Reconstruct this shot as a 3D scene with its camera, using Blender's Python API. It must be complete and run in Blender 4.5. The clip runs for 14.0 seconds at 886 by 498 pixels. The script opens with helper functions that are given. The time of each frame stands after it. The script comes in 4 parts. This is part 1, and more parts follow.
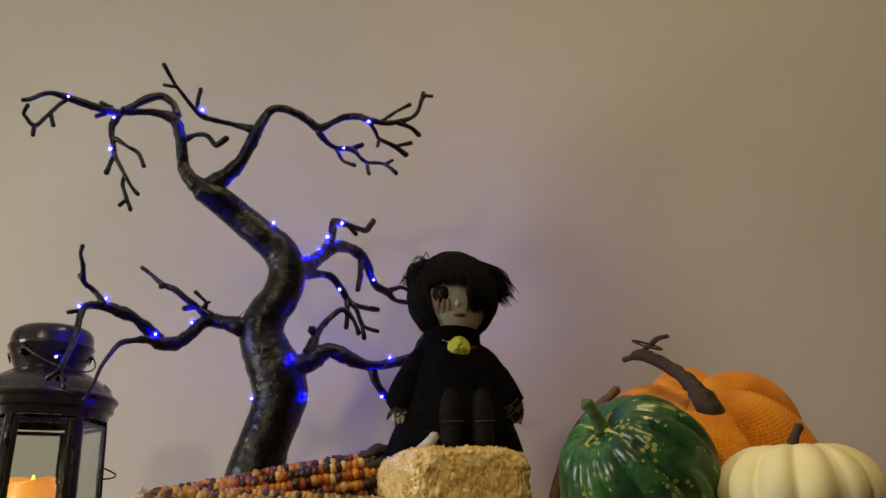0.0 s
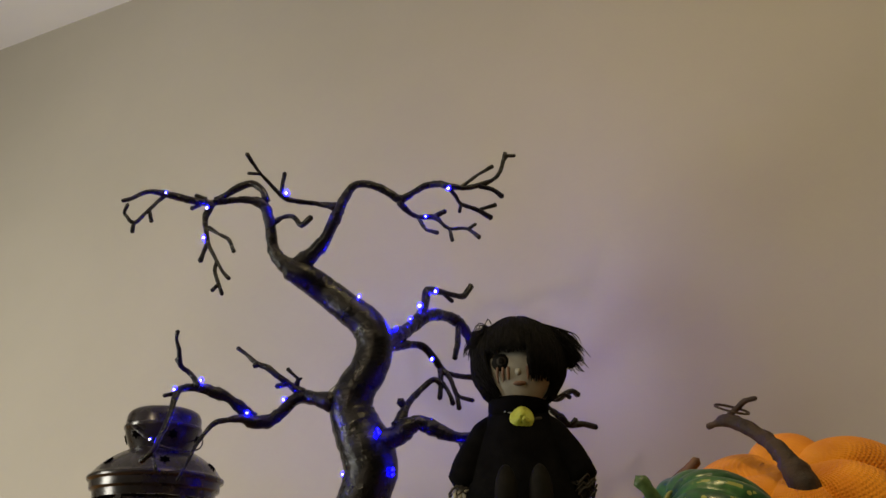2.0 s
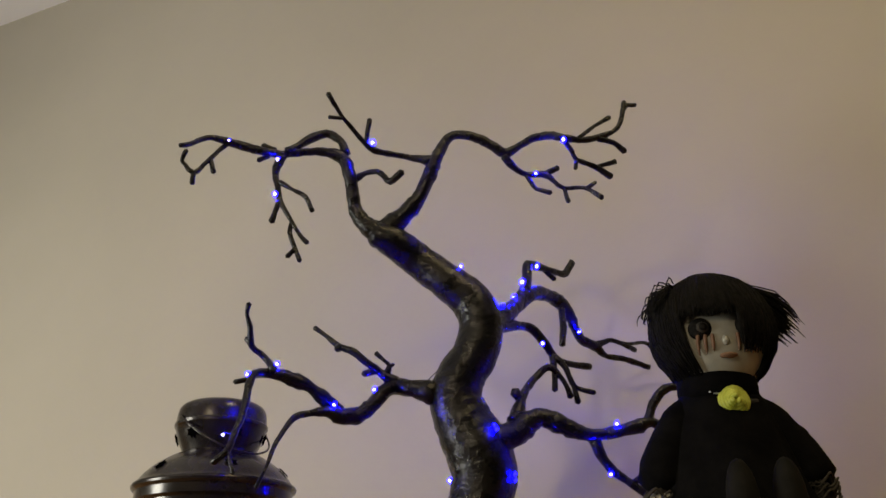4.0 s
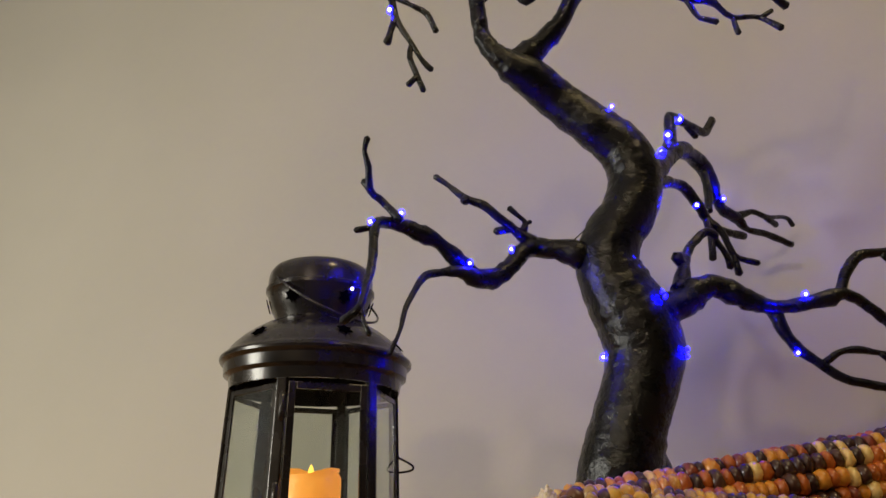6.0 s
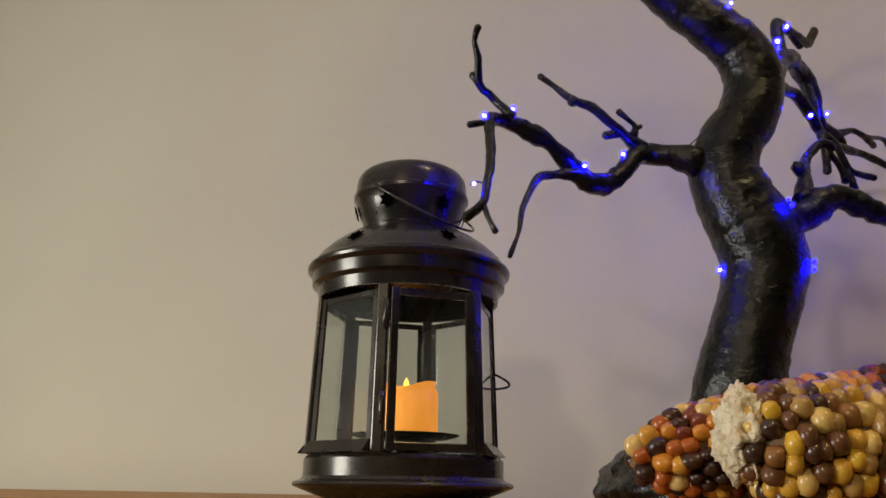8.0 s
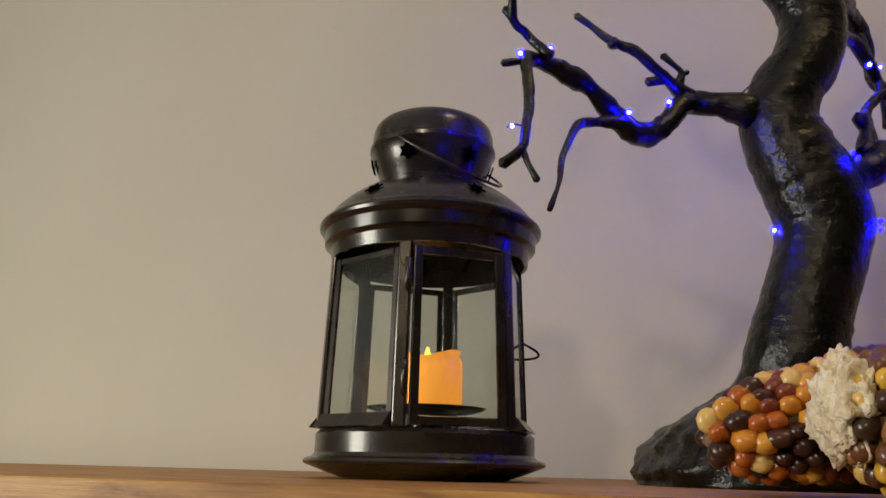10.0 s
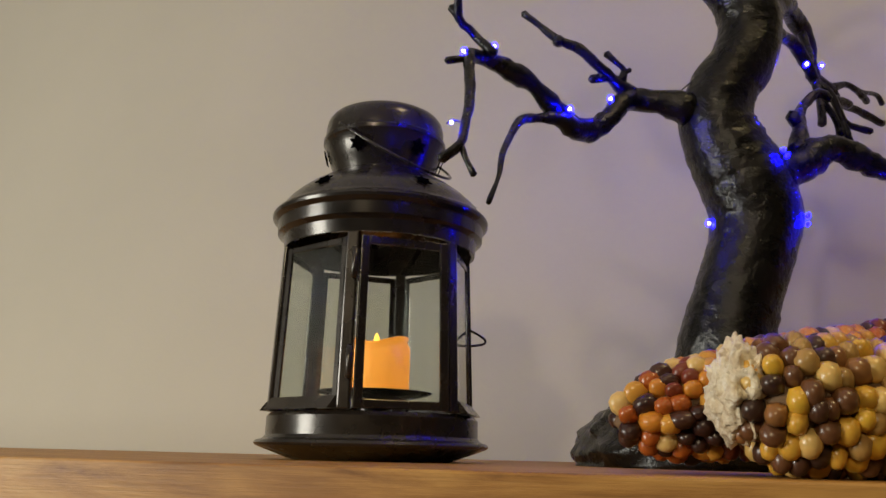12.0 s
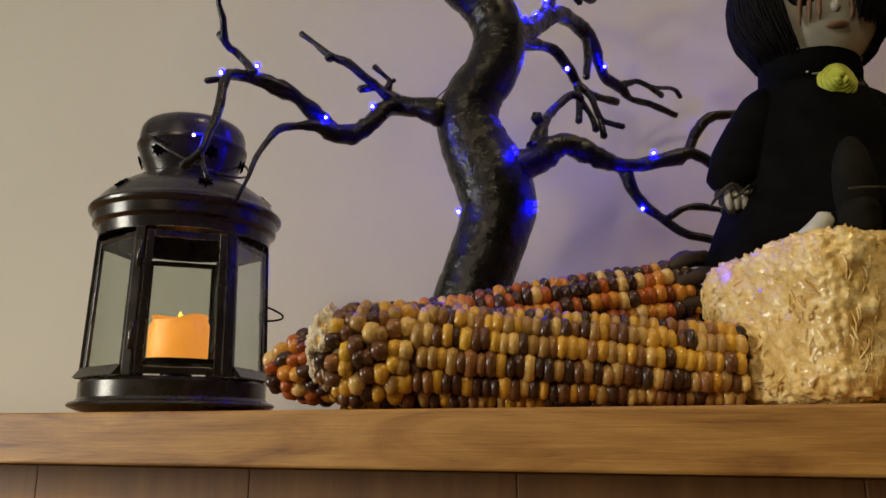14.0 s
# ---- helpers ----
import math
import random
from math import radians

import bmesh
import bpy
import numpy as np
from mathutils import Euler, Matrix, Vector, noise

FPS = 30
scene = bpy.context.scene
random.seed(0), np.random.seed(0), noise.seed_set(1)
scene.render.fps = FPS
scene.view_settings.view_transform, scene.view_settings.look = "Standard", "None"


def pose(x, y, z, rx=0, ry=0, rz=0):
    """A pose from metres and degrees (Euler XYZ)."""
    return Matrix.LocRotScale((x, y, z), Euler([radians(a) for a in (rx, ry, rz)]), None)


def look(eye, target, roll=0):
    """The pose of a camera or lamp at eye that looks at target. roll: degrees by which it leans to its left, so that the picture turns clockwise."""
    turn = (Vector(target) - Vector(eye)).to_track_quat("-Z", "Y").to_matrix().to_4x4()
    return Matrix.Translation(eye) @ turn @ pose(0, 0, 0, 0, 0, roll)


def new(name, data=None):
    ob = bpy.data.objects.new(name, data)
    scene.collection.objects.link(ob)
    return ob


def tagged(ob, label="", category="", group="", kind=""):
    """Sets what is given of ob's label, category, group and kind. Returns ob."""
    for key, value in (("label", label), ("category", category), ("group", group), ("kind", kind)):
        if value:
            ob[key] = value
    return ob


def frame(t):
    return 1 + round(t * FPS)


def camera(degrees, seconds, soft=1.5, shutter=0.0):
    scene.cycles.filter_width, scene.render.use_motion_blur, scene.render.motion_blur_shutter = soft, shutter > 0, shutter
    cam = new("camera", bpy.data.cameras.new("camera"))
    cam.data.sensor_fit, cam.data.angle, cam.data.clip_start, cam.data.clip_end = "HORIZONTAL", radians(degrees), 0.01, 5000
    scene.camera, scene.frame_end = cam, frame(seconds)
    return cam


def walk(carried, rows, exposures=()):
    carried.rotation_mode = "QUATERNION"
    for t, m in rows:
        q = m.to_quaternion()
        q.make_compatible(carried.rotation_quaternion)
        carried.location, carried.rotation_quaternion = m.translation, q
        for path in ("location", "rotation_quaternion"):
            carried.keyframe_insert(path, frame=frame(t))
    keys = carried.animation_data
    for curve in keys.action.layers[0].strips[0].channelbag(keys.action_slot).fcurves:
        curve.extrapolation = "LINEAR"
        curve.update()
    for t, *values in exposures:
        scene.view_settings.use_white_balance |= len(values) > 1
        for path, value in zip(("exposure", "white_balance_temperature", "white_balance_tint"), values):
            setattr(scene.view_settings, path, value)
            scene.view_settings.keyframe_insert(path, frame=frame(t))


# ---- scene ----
cam = camera(58.7, 14.0)
PATH = [
    (0, (0.58, -0.566, 1.404), (0.269, 1.283, 2.101), -1.9),
    (0.5, (0.584, -0.554, 1.411), (0.187, 1.266, 2.141), -1.6),
    (1, (0.61, -0.541, 1.417), (0.058, 1.218, 2.191), -1.1),
    (1.5, (0.653, -0.53, 1.416), (-0.003, 1.177, 2.226), -0.9),
    (2, (0.679, -0.517, 1.417), (-0.043, 1.147, 2.26), -0.7),
    (4.5, (0.432, -0.397, 1.436), (-0.226, 1.27, 2.324), -1.1),
    (5, (0.387, -0.378, 1.439), (-0.287, 1.313, 2.267), -0.7),
    (5.5, (0.359, -0.362, 1.437), (-0.317, 1.358, 2.201), -0.6),
    (6, (0.329, -0.335, 1.427), (-0.36, 1.407, 2.129), -0.1),
    (6.5, (0.298, -0.324, 1.416), (-0.4, 1.431, 2.073), 0.2),
    (7, (0.279, -0.325, 1.412), (-0.424, 1.443, 2.027), 0.6),
    (7.5, (0.258, -0.327, 1.409), (-0.44, 1.452, 1.998), 0.8),
    (8, (0.243, -0.319, 1.407), (-0.461, 1.459, 1.993), 0.9),
    (8.5, (0.231, -0.303, 1.409), (-0.48, 1.476, 1.981), 1.0),
    (11, (0.203, -0.274, 1.404), (-0.492, 1.527, 1.927), 1.6),
    (11.5, (0.208, -0.275, 1.4), (-0.476, 1.53, 1.925), 1.6),
    (12, (0.233, -0.286, 1.406), (-0.426, 1.535, 1.907), 1.3),
    (12.5, (0.276, -0.293, 1.403), (-0.371, 1.534, 1.892), 0.9),
    (13, (0.322, -0.292, 1.4), (-0.32, 1.542, 1.874), 0.5),
    (13.5, (0.372, -0.297, 1.396), (-0.275, 1.537, 1.859), 0.2),
    (14, (0.417, -0.312, 1.39), (-0.249, 1.518, 1.845), 0.0),
]
walk(cam, [(t, look(eye, target, roll)) for t, eye, target, roll in PATH])


# ---- world, lamps ----
world = bpy.data.worlds.new("World")
scene.world = world
world.use_nodes = True
world.node_tree.nodes["Background"].inputs[0].default_value = (0.05, 0.05, 0.055, 1)
world.node_tree.nodes["Background"].inputs[1].default_value = 0.2


def area_lamp(name, m, sx, sy, power, colour):
    data = bpy.data.lights.new(name, "AREA")
    data.shape, data.size, data.size_y, data.energy, data.color = "RECTANGLE", sx, sy, power, colour
    ob = new(name, data)
    ob.matrix_world = m
    return ob


SHELF = 1.40      # top of the mantel shelf
WALL = 0.53       # plaster wall behind it
CEIL = 2.767
# added light for an unseen source on the left, its kind unknown
area_lamp("unseen_left_light", look((-1.05, -0.75, 1.56), (0.1, 0.5, 1.15)), 0.42, 0.50, 14.0, (1.0, 0.97, 0.85))
area_lamp("room_lamp_light", look((0.10, -1.40, 2.10), (0.2, 0.5, 1.5)), 0.10, 0.10, 5.1, (1.0, 0.81, 0.52))
# added fill without a fixture, aimed up to brighten the ceiling
area_lamp("ceiling_fill_light", look((-1.05, -0.75, 1.84), (-1.05, -0.70, 3.0)), 0.30, 0.30, 3.8, (1.0, 0.95, 0.86))
area_lamp("ceiling_lamp_light", look((0.85, -0.32, CEIL - 0.06), (0.85, -0.32, 0.0)), 0.22, 0.22, 5.2, (1.0, 0.76, 0.35))


# ---- materials ----
def node(nt, kind, **values):
    n = nt.nodes.new(kind)
    for key, value in values.items():
        n.inputs[key.replace("_", " ")].default_value = value
    return n


def material(name, colours, scale=30.0, rough=0.5, metal=0.0, bump=0.2, bump_scale=200.0, stretch=(1, 1, 1), depth=0.0006,
             coat=0.0, spec=0.5, rough_var=0.12, detail=6.0, emit=None, emit_strength=0.0, subsurface=0.0):
    """Two scales of noise drive colour, gloss and fine relief. colours: (position, rgb) stops."""
    m = bpy.data.materials.new(name)
    m.use_nodes = True
    nt = m.node_tree
    bsdf = nt.nodes["Principled BSDF"]
    tex = nt.nodes.new("ShaderNodeTexCoord")
    mapping = nt.nodes.new("ShaderNodeMapping")
    mapping.inputs["Scale"].default_value = stretch
    nt.links.new(tex.outputs["Object"], mapping.inputs["Vector"])
    big = node(nt, "ShaderNodeTexNoise", Scale=scale, Detail=detail, Roughness=0.6)
    nt.links.new(mapping.outputs[0], big.inputs["Vector"])
    ramp = nt.nodes.new("ShaderNodeValToRGB")
    ramp.color_ramp.elements[0].position, ramp.color_ramp.elements[0].color = colours[0][0], (*colours[0][1], 1)
    ramp.color_ramp.elements[1].position, ramp.color_ramp.elements[1].color = colours[-1][0], (*colours[-1][1], 1)
    for pos, rgb in colours[1:-1]:
        e = ramp.color_ramp.elements.new(pos)
        e.color = (*rgb, 1)
    nt.links.new(big.outputs["Fac"], ramp.inputs["Fac"])
    nt.links.new(ramp.outputs["Color"], bsdf.inputs["Base Color"])
    fine = node(nt, "ShaderNodeTexNoise", Scale=bump_scale, Detail=4.0, Roughness=0.6)
    nt.links.new(mapping.outputs[0], fine.inputs["Vector"])
    rr = nt.nodes.new("ShaderNodeMapRange")
    rr.inputs["To Min"].default_value, rr.inputs["To Max"].default_value = max(rough - rough_var, 0.03), min(rough + rough_var, 1)
    nt.links.new(big.outputs["Fac"], rr.inputs["Value"])
    nt.links.new(rr.outputs["Result"], bsdf.inputs["Roughness"])
    bp = node(nt, "ShaderNodeBump", Strength=bump, Distance=depth)
    nt.links.new(fine.outputs["Fac"], bp.inputs["Height"])
    nt.links.new(bp.outputs["Normal"], bsdf.inputs["Normal"])
    bsdf.inputs["Metallic"].default_value = metal
    bsdf.inputs["Coat Weight"].default_value = coat
    bsdf.inputs["Coat Roughness"].default_value = 0.15
    bsdf.inputs["Specular IOR Level"].default_value = spec
    bsdf.inputs["Subsurface Weight"].default_value = subsurface
    bsdf.inputs["Subsurface Radius"].default_value = (0.01, 0.006, 0.003)
    if emit:
        bsdf.inputs["Emission Color"].default_value = (*emit, 1)
        bsdf.inputs["Emission Strength"].default_value = emit_strength
    return m


PAINT = material("wall_paint", [(0.3, (0.44, 0.417, 0.35)), (0.7, (0.50, 0.472, 0.40))], scale=1.6, rough=0.75, bump=0.25, bump_scale=140, depth=0.0008)
CEILING = material("ceiling_paint", [(0.3, (0.88, 0.87, 0.85)), (0.7, (0.92, 0.91, 0.89))], scale=2, rough=0.9, bump=0.2)
BLACK = material("black_resin", [(0.35, (0.0018, 0.0018, 0.0016)), (0.7, (0.006, 0.0055, 0.0046))], scale=45, rough=0.27, spec=0.36, bump=0.85, bump_scale=150, depth=0.0018, rough_var=0.16)
IRON = material("lantern_metal", [(0.3, (0.014, 0.012, 0.010)), (0.75, (0.038, 0.031, 0.025))], scale=35, rough=0.27, metal=0.40, coat=0.30, bump=0.16, bump_scale=220, depth=0.0003)
WAX = material("candle_wax", [(0.3, (0.50, 0.20, 0.035)), (0.7, (0.62, 0.28, 0.06))], scale=40, rough=0.5, bump=0.2, emit=(1.0, 0.34, 0.035), emit_strength=0.85, subsurface=0.3)
FLAME = material("candle_flame", [(0.3, (1, 0.6, 0.1)), (0.7, (1, 0.7, 0.2))], emit=(1.0, 0.55, 0.06), emit_strength=3.0)
LED = material("led_bulb", [(0.3, (0.2, 0.2, 0.9)), (0.7, (0.3, 0.3, 1))], emit=(0.85, 0.75, 1.0), emit_strength=6.0)
LENS = material("led_lens", [(0.3, (0.02, 0.02, 0.5)), (0.7, (0.04, 0.03, 0.7))], rough=0.2, emit=(0.00006, 0.00003, 1.0), emit_strength=1200.0)
WIRE = material("led_wire", [(0.3, (0.01, 0.01, 0.01)), (0.7, (0.03, 0.03, 0.03))], rough=0.4)
# cob coloured darker so the gaps between kernels read as shaded
COB = material("corn_cob", [(0.3, (0.09, 0.05, 0.025)), (0.7, (0.20, 0.12, 0.06))], scale=150, rough=0.8, bump=0.6)
PITH = material("corn_pith", [(0.3, (0.58, 0.44, 0.27)), (0.55, (0.80, 0.70, 0.52)), (0.72, (0.90, 0.84, 0.72))], scale=240, rough=0.9, bump=1.0, bump_scale=500, depth=0.002)
HUSK = material("corn_husk", [(0.3, (0.016, 0.009, 0.005)), (0.7, (0.05, 0.025, 0.012))], scale=60, rough=0.75, bump=0.7, stretch=(0.3, 3, 3))
STEM = material("dry_stem", [(0.3, (0.016, 0.008, 0.004)), (0.7, (0.060, 0.031, 0.014))], scale=90, rough=0.7, bump=0.9, bump_scale=240, depth=0.0015)
STALK = material("brown_stalk", [(0.3, (0.09, 0.04, 0.022)), (0.7, (0.20, 0.10, 0.055))], scale=70, rough=0.7, bump=0.6)
STRAW = material("straw", [(0.3, (0.60, 0.37, 0.10)), (0.5, (0.84, 0.60, 0.22)), (0.72, (0.94, 0.80, 0.46))], scale=110, rough=0.22, bump=0.8, bump_scale=300, depth=0.0014, coat=0.7)
CLOTH = material("black_cloth", [(0.3, (0.002, 0.002, 0.0025)), (0.7, (0.006, 0.006, 0.0065))], scale=80, rough=0.95, bump=0.6, bump_scale=700, spec=0.04)
HAIR = material("black_hair", [(0.3, (0.004, 0.004, 0.004)), (0.7, (0.016, 0.015, 0.014))], scale=300, rough=0.75, bump=0.5, spec=0.08)
BOOT = material("black_boot", [(0.3, (0.006, 0.006, 0.005)), (0.7, (0.014, 0.013, 0.011))], scale=90, rough=0.85, spec=0.08)
SKIN = material("pale_vinyl", [(0.3, (0.27, 0.27, 0.24)), (0.7, (0.42, 0.41, 0.36))], scale=60, rough=0.4, bump=0.1)
SMEAR = material("brown_smear", [(0.3, (0.10, 0.05, 0.03)), (0.7, (0.22, 0.12, 0.07))], scale=150, rough=0.6)
ROSE = material("yellow_green_ribbon", [(0.3, (0.30, 0.36, 0.03)), (0.7, (0.50, 0.54, 0.08))], scale=120, rough=0.5, bump=0.3)
LACE = material("dark_lace", [(0.3, (0.008, 0.007, 0.005)), (0.7, (0.034, 0.028, 0.020))], scale=300, rough=0.8)
SOCK = material("white_cotton", [(0.3, (0.38, 0.39, 0.38)), (0.7, (0.52, 0.53, 0.51))], scale=200, rough=0.9, bump=0.4)
BROWN = material("dark_brown_wood", [(0.3, (0.20, 0.080, 0.020)), (0.7, (0.36, 0.17, 0.05))], scale=9, rough=0.6, bump=0.4, stretch=(6, 6, 0.5))
FLOORING = material("brown_carpet", [(0.3, (0.16, 0.12, 0.09)), (0.7, (0.26, 0.20, 0.15))], scale=60, rough=0.95)
CREAM = material("cream_rind", [(0.3, (0.82, 0.74, 0.36)), (0.5, (0.88, 0.81, 0.45)), (0.72, (0.92, 0.87, 0.56))], scale=28, rough=0.55, bump=0.25, bump_scale=160, subsurface=0.15)


def wood_material():
    m = bpy.data.materials.new("pine_wood")
    m.use_nodes = True
    nt = m.node_tree
    bsdf = nt.nodes["Principled BSDF"]
    tex = nt.nodes.new("ShaderNodeTexCoord")
    mp = nt.nodes.new("ShaderNodeMapping")
    mp.inputs["Scale"].default_value = (1.2, 6.0, 8.0)
    nt.links.new(tex.outputs["Object"], mp.inputs["Vector"])
    wave = node(nt, "ShaderNodeTexNoise", Scale=7.0, Detail=6.0, Roughness=0.62, Distortion=1.4)
    nt.links.new(mp.outputs[0], wave.inputs["Vector"])
    ramp = nt.nodes.new("ShaderNodeValToRGB")
    el = ramp.color_ramp.elements
    el[0].position, el[0].color = 0.28, (0.23, 0.090, 0.016, 1)
    el[1].position, el[1].color = 0.72, (0.70, 0.385, 0.10, 1)
    for p, c in ((0.42, (0.44, 0.20, 0.040, 1)), (0.55, (0.57, 0.285, 0.066, 1))):
        e = el.new(p)
        e.color = c
    nt.links.new(wave.outputs["Fac"], ramp.inputs["Fac"])
    mp2 = nt.nodes.new("ShaderNodeMapping")
    mp2.inputs["Scale"].default_value = (2.0, 60.0, 60.0)
    nt.links.new(tex.outputs["Object"], mp2.inputs["Vector"])
    grain = node(nt, "ShaderNodeTexNoise", Scale=12.0, Detail=5.0, Roughness=0.7)
    nt.links.new(mp2.outputs[0], grain.inputs["Vector"])
    mix = nt.nodes.new("ShaderNodeMix")
    mix.data_type, mix.blend_type = "RGBA", "MULTIPLY"
    mix.inputs["Factor"].default_value = 0.5
    nt.links.new(ramp.outputs["Color"], mix.inputs["A"])
    nt.links.new(grain.outputs["Fac"], mix.inputs["B"])
    nt.links.new(mix.outputs["Result"], bsdf.inputs["Base Color"])
    bp = node(nt, "ShaderNodeBump", Strength=0.35, Distance=0.0008)
    nt.links.new(grain.outputs["Fac"], bp.inputs["Height"])
    nt.links.new(bp.outputs["Normal"], bsdf.inputs["Normal"])
    bsdf.inputs["Roughness"].default_value = 0.5
    return m


PINE = wood_material()


def glass_material():
    m = bpy.data.materials.new("clear_glass")
    m.use_nodes = True
    nt = m.node_tree
    b = nt.nodes["Principled BSDF"]
    b.inputs["Base Color"].default_value = (0.80, 0.84, 0.79, 1)
    b.inputs["Roughness"].default_value = 0.03
    b.inputs["Transmission Weight"].default_value = 1.0
    b.inputs["IOR"].default_value = 1.45
    return m


GLASS = glass_material()


def kernel_material(name, stops, island):
    """Kernel colours, one for each kernel."""
    m = bpy.data.materials.new(name)
    m.use_nodes = True
    nt = m.node_tree
    b = nt.nodes["Principled BSDF"]
    if island:
        src = nt.nodes.new("ShaderNodeNewGeometry").outputs["Random Per Island"]
    else:
        src = nt.nodes.new("ShaderNodeObjectInfo").outputs["Random"]
    ramp = nt.nodes.new("ShaderNodeValToRGB")
    ramp.color_ramp.interpolation = "CONSTANT"
    el = ramp.color_ramp.elements
    el[0].position, el[0].color = 0.0, (*stops[0][1], 1)
    el[1].position, el[1].color = stops[-1][0], (*stops[-1][1], 1)
    for p, c in stops[1:-1]:
        e = el.new(p)
        e.color = (*c, 1)
    nt.links.new(src, ramp.inputs["Fac"])
    tex = nt.nodes.new("ShaderNodeTexCoord")
    n = node(nt, "ShaderNodeTexNoise", Scale=220.0, Detail=3.0)
    nt.links.new(tex.outputs["Object"], n.inputs["Vector"])
    mix = nt.nodes.new("ShaderNodeMix")
    mix.data_type, mix.blend_type = "RGBA", "MULTIPLY"
    mix.inputs["Factor"].default_value = 0.45
    nt.links.new(ramp.outputs["Color"], mix.inputs["A"])
    nt.links.new(n.outputs["Fac"], mix.inputs["B"])
    nt.links.new(mix.outputs["Result"], b.inputs["Base Color"])
    b.inputs["Roughness"].default_value = 0.31
    b.inputs["Coat Weight"].default_value = 0.1
    b.inputs["Coat Roughness"].default_value = 0.18
    b.inputs["Subsurface Weight"].default_value = 0.12
    b.inputs["Subsurface Radius"].default_value = (0.004, 0.002, 0.001)
    return m


TAN_STOPS = [(0.0, (0.80, 0.44, 0.055)), (0.18, (0.085, 0.034, 0.018)), (0.33, (0.84, 0.55, 0.17)), (0.44, (0.17, 0.070, 0.028)),
             (0.56, (0.33, 0.145, 0.045)), (0.67, (0.060, 0.028, 0.018)), (0.79, (0.86, 0.50, 0.05)), (0.89, (0.50, 0.29, 0.085))]
RED_STOPS = [(0.0, (0.48, 0.115, 0.016)), (0.20, (0.045, 0.016, 0.012)), (0.36, (0.70, 0.27, 0.030)), (0.52, (0.22, 0.042, 0.016)),
             (0.63, (0.76, 0.37, 0.055)), (0.76, (0.070, 0.025, 0.016)), (0.90, (0.86, 0.58, 0.21))]
K_TAN, K_TAN_I = kernel_material("tan_kernels", TAN_STOPS, False), kernel_material("tan_kernels_joined", TAN_STOPS, True)
K_RED, K_RED_I = kernel_material("red_kernels", RED_STOPS, False), kernel_material("red_kernels_joined", RED_STOPS, True)


def uv_math(nt, uv, u_count, v_count, slant=0.0):
    sep = nt.nodes.new("ShaderNodeSeparateXYZ")
    nt.links.new(uv, sep.inputs[0])

    def calc(op, a, b=None):
        n = nt.nodes.new("ShaderNodeMath")
        n.operation = op
        for i, v in enumerate((a, b)):
            if v is None:
                continue
            if isinstance(v, (int, float)):
                n.inputs[i].default_value = v
            else:
                nt.links.new(v, n.inputs[i])
        return n.outputs[0]
    u = calc("ADD", sep.outputs["X"], calc("MULTIPLY", sep.outputs["Y"], slant))
    su = calc("SINE", calc("MULTIPLY", u, u_count * 2 * math.pi))
    sv = calc("SINE", calc("MULTIPLY", sep.outputs["Y"], v_count * 2 * math.pi))
    return sep, su, sv, calc


def knit_material():
    m = bpy.data.materials.new("orange_knit")
    m.use_nodes = True
    nt = m.node_tree
    b = nt.nodes["Principled BSDF"]
    uv = nt.nodes.new("ShaderNodeUVMap")
    sep, su, sv, calc = uv_math(nt, uv.outputs[0], 150, 74, 0.22)
    h = calc("MULTIPLY", calc("ADD", su, 1.0), calc("ADD", calc("MULTIPLY", sv, 0.6), 1.0))
    tex = nt.nodes.new("ShaderNodeTexCoord")
    n = node(nt, "ShaderNodeTexNoise", Scale=45.0, Detail=5.0)
    nt.links.new(tex.outputs["Object"], n.inputs["Vector"])
    ramp = nt.nodes.new("ShaderNodeValToRGB")
    el = ramp.color_ramp.elements
    el[0].position, el[0].color = 0.3, (0.78, 0.25, 0.005, 1)
    el[1].position, el[1].color = 0.7, (0.92, 0.35, 0.009, 1)
    nt.links.new(n.outputs["Fac"], ramp.inputs["Fac"])
    nt.links.new(ramp.outputs["Color"], b.inputs["Base Color"])
    bp = node(nt, "ShaderNodeBump", Strength=0.5, Distance=0.0008)
    nt.links.new(h, bp.inputs["Height"])
    nt.links.new(bp.outputs["Normal"], b.inputs["Normal"])
    b.inputs["Roughness"].default_value = 0.9
    b.inputs["Sheen Weight"].default_value = 0.06
    return m


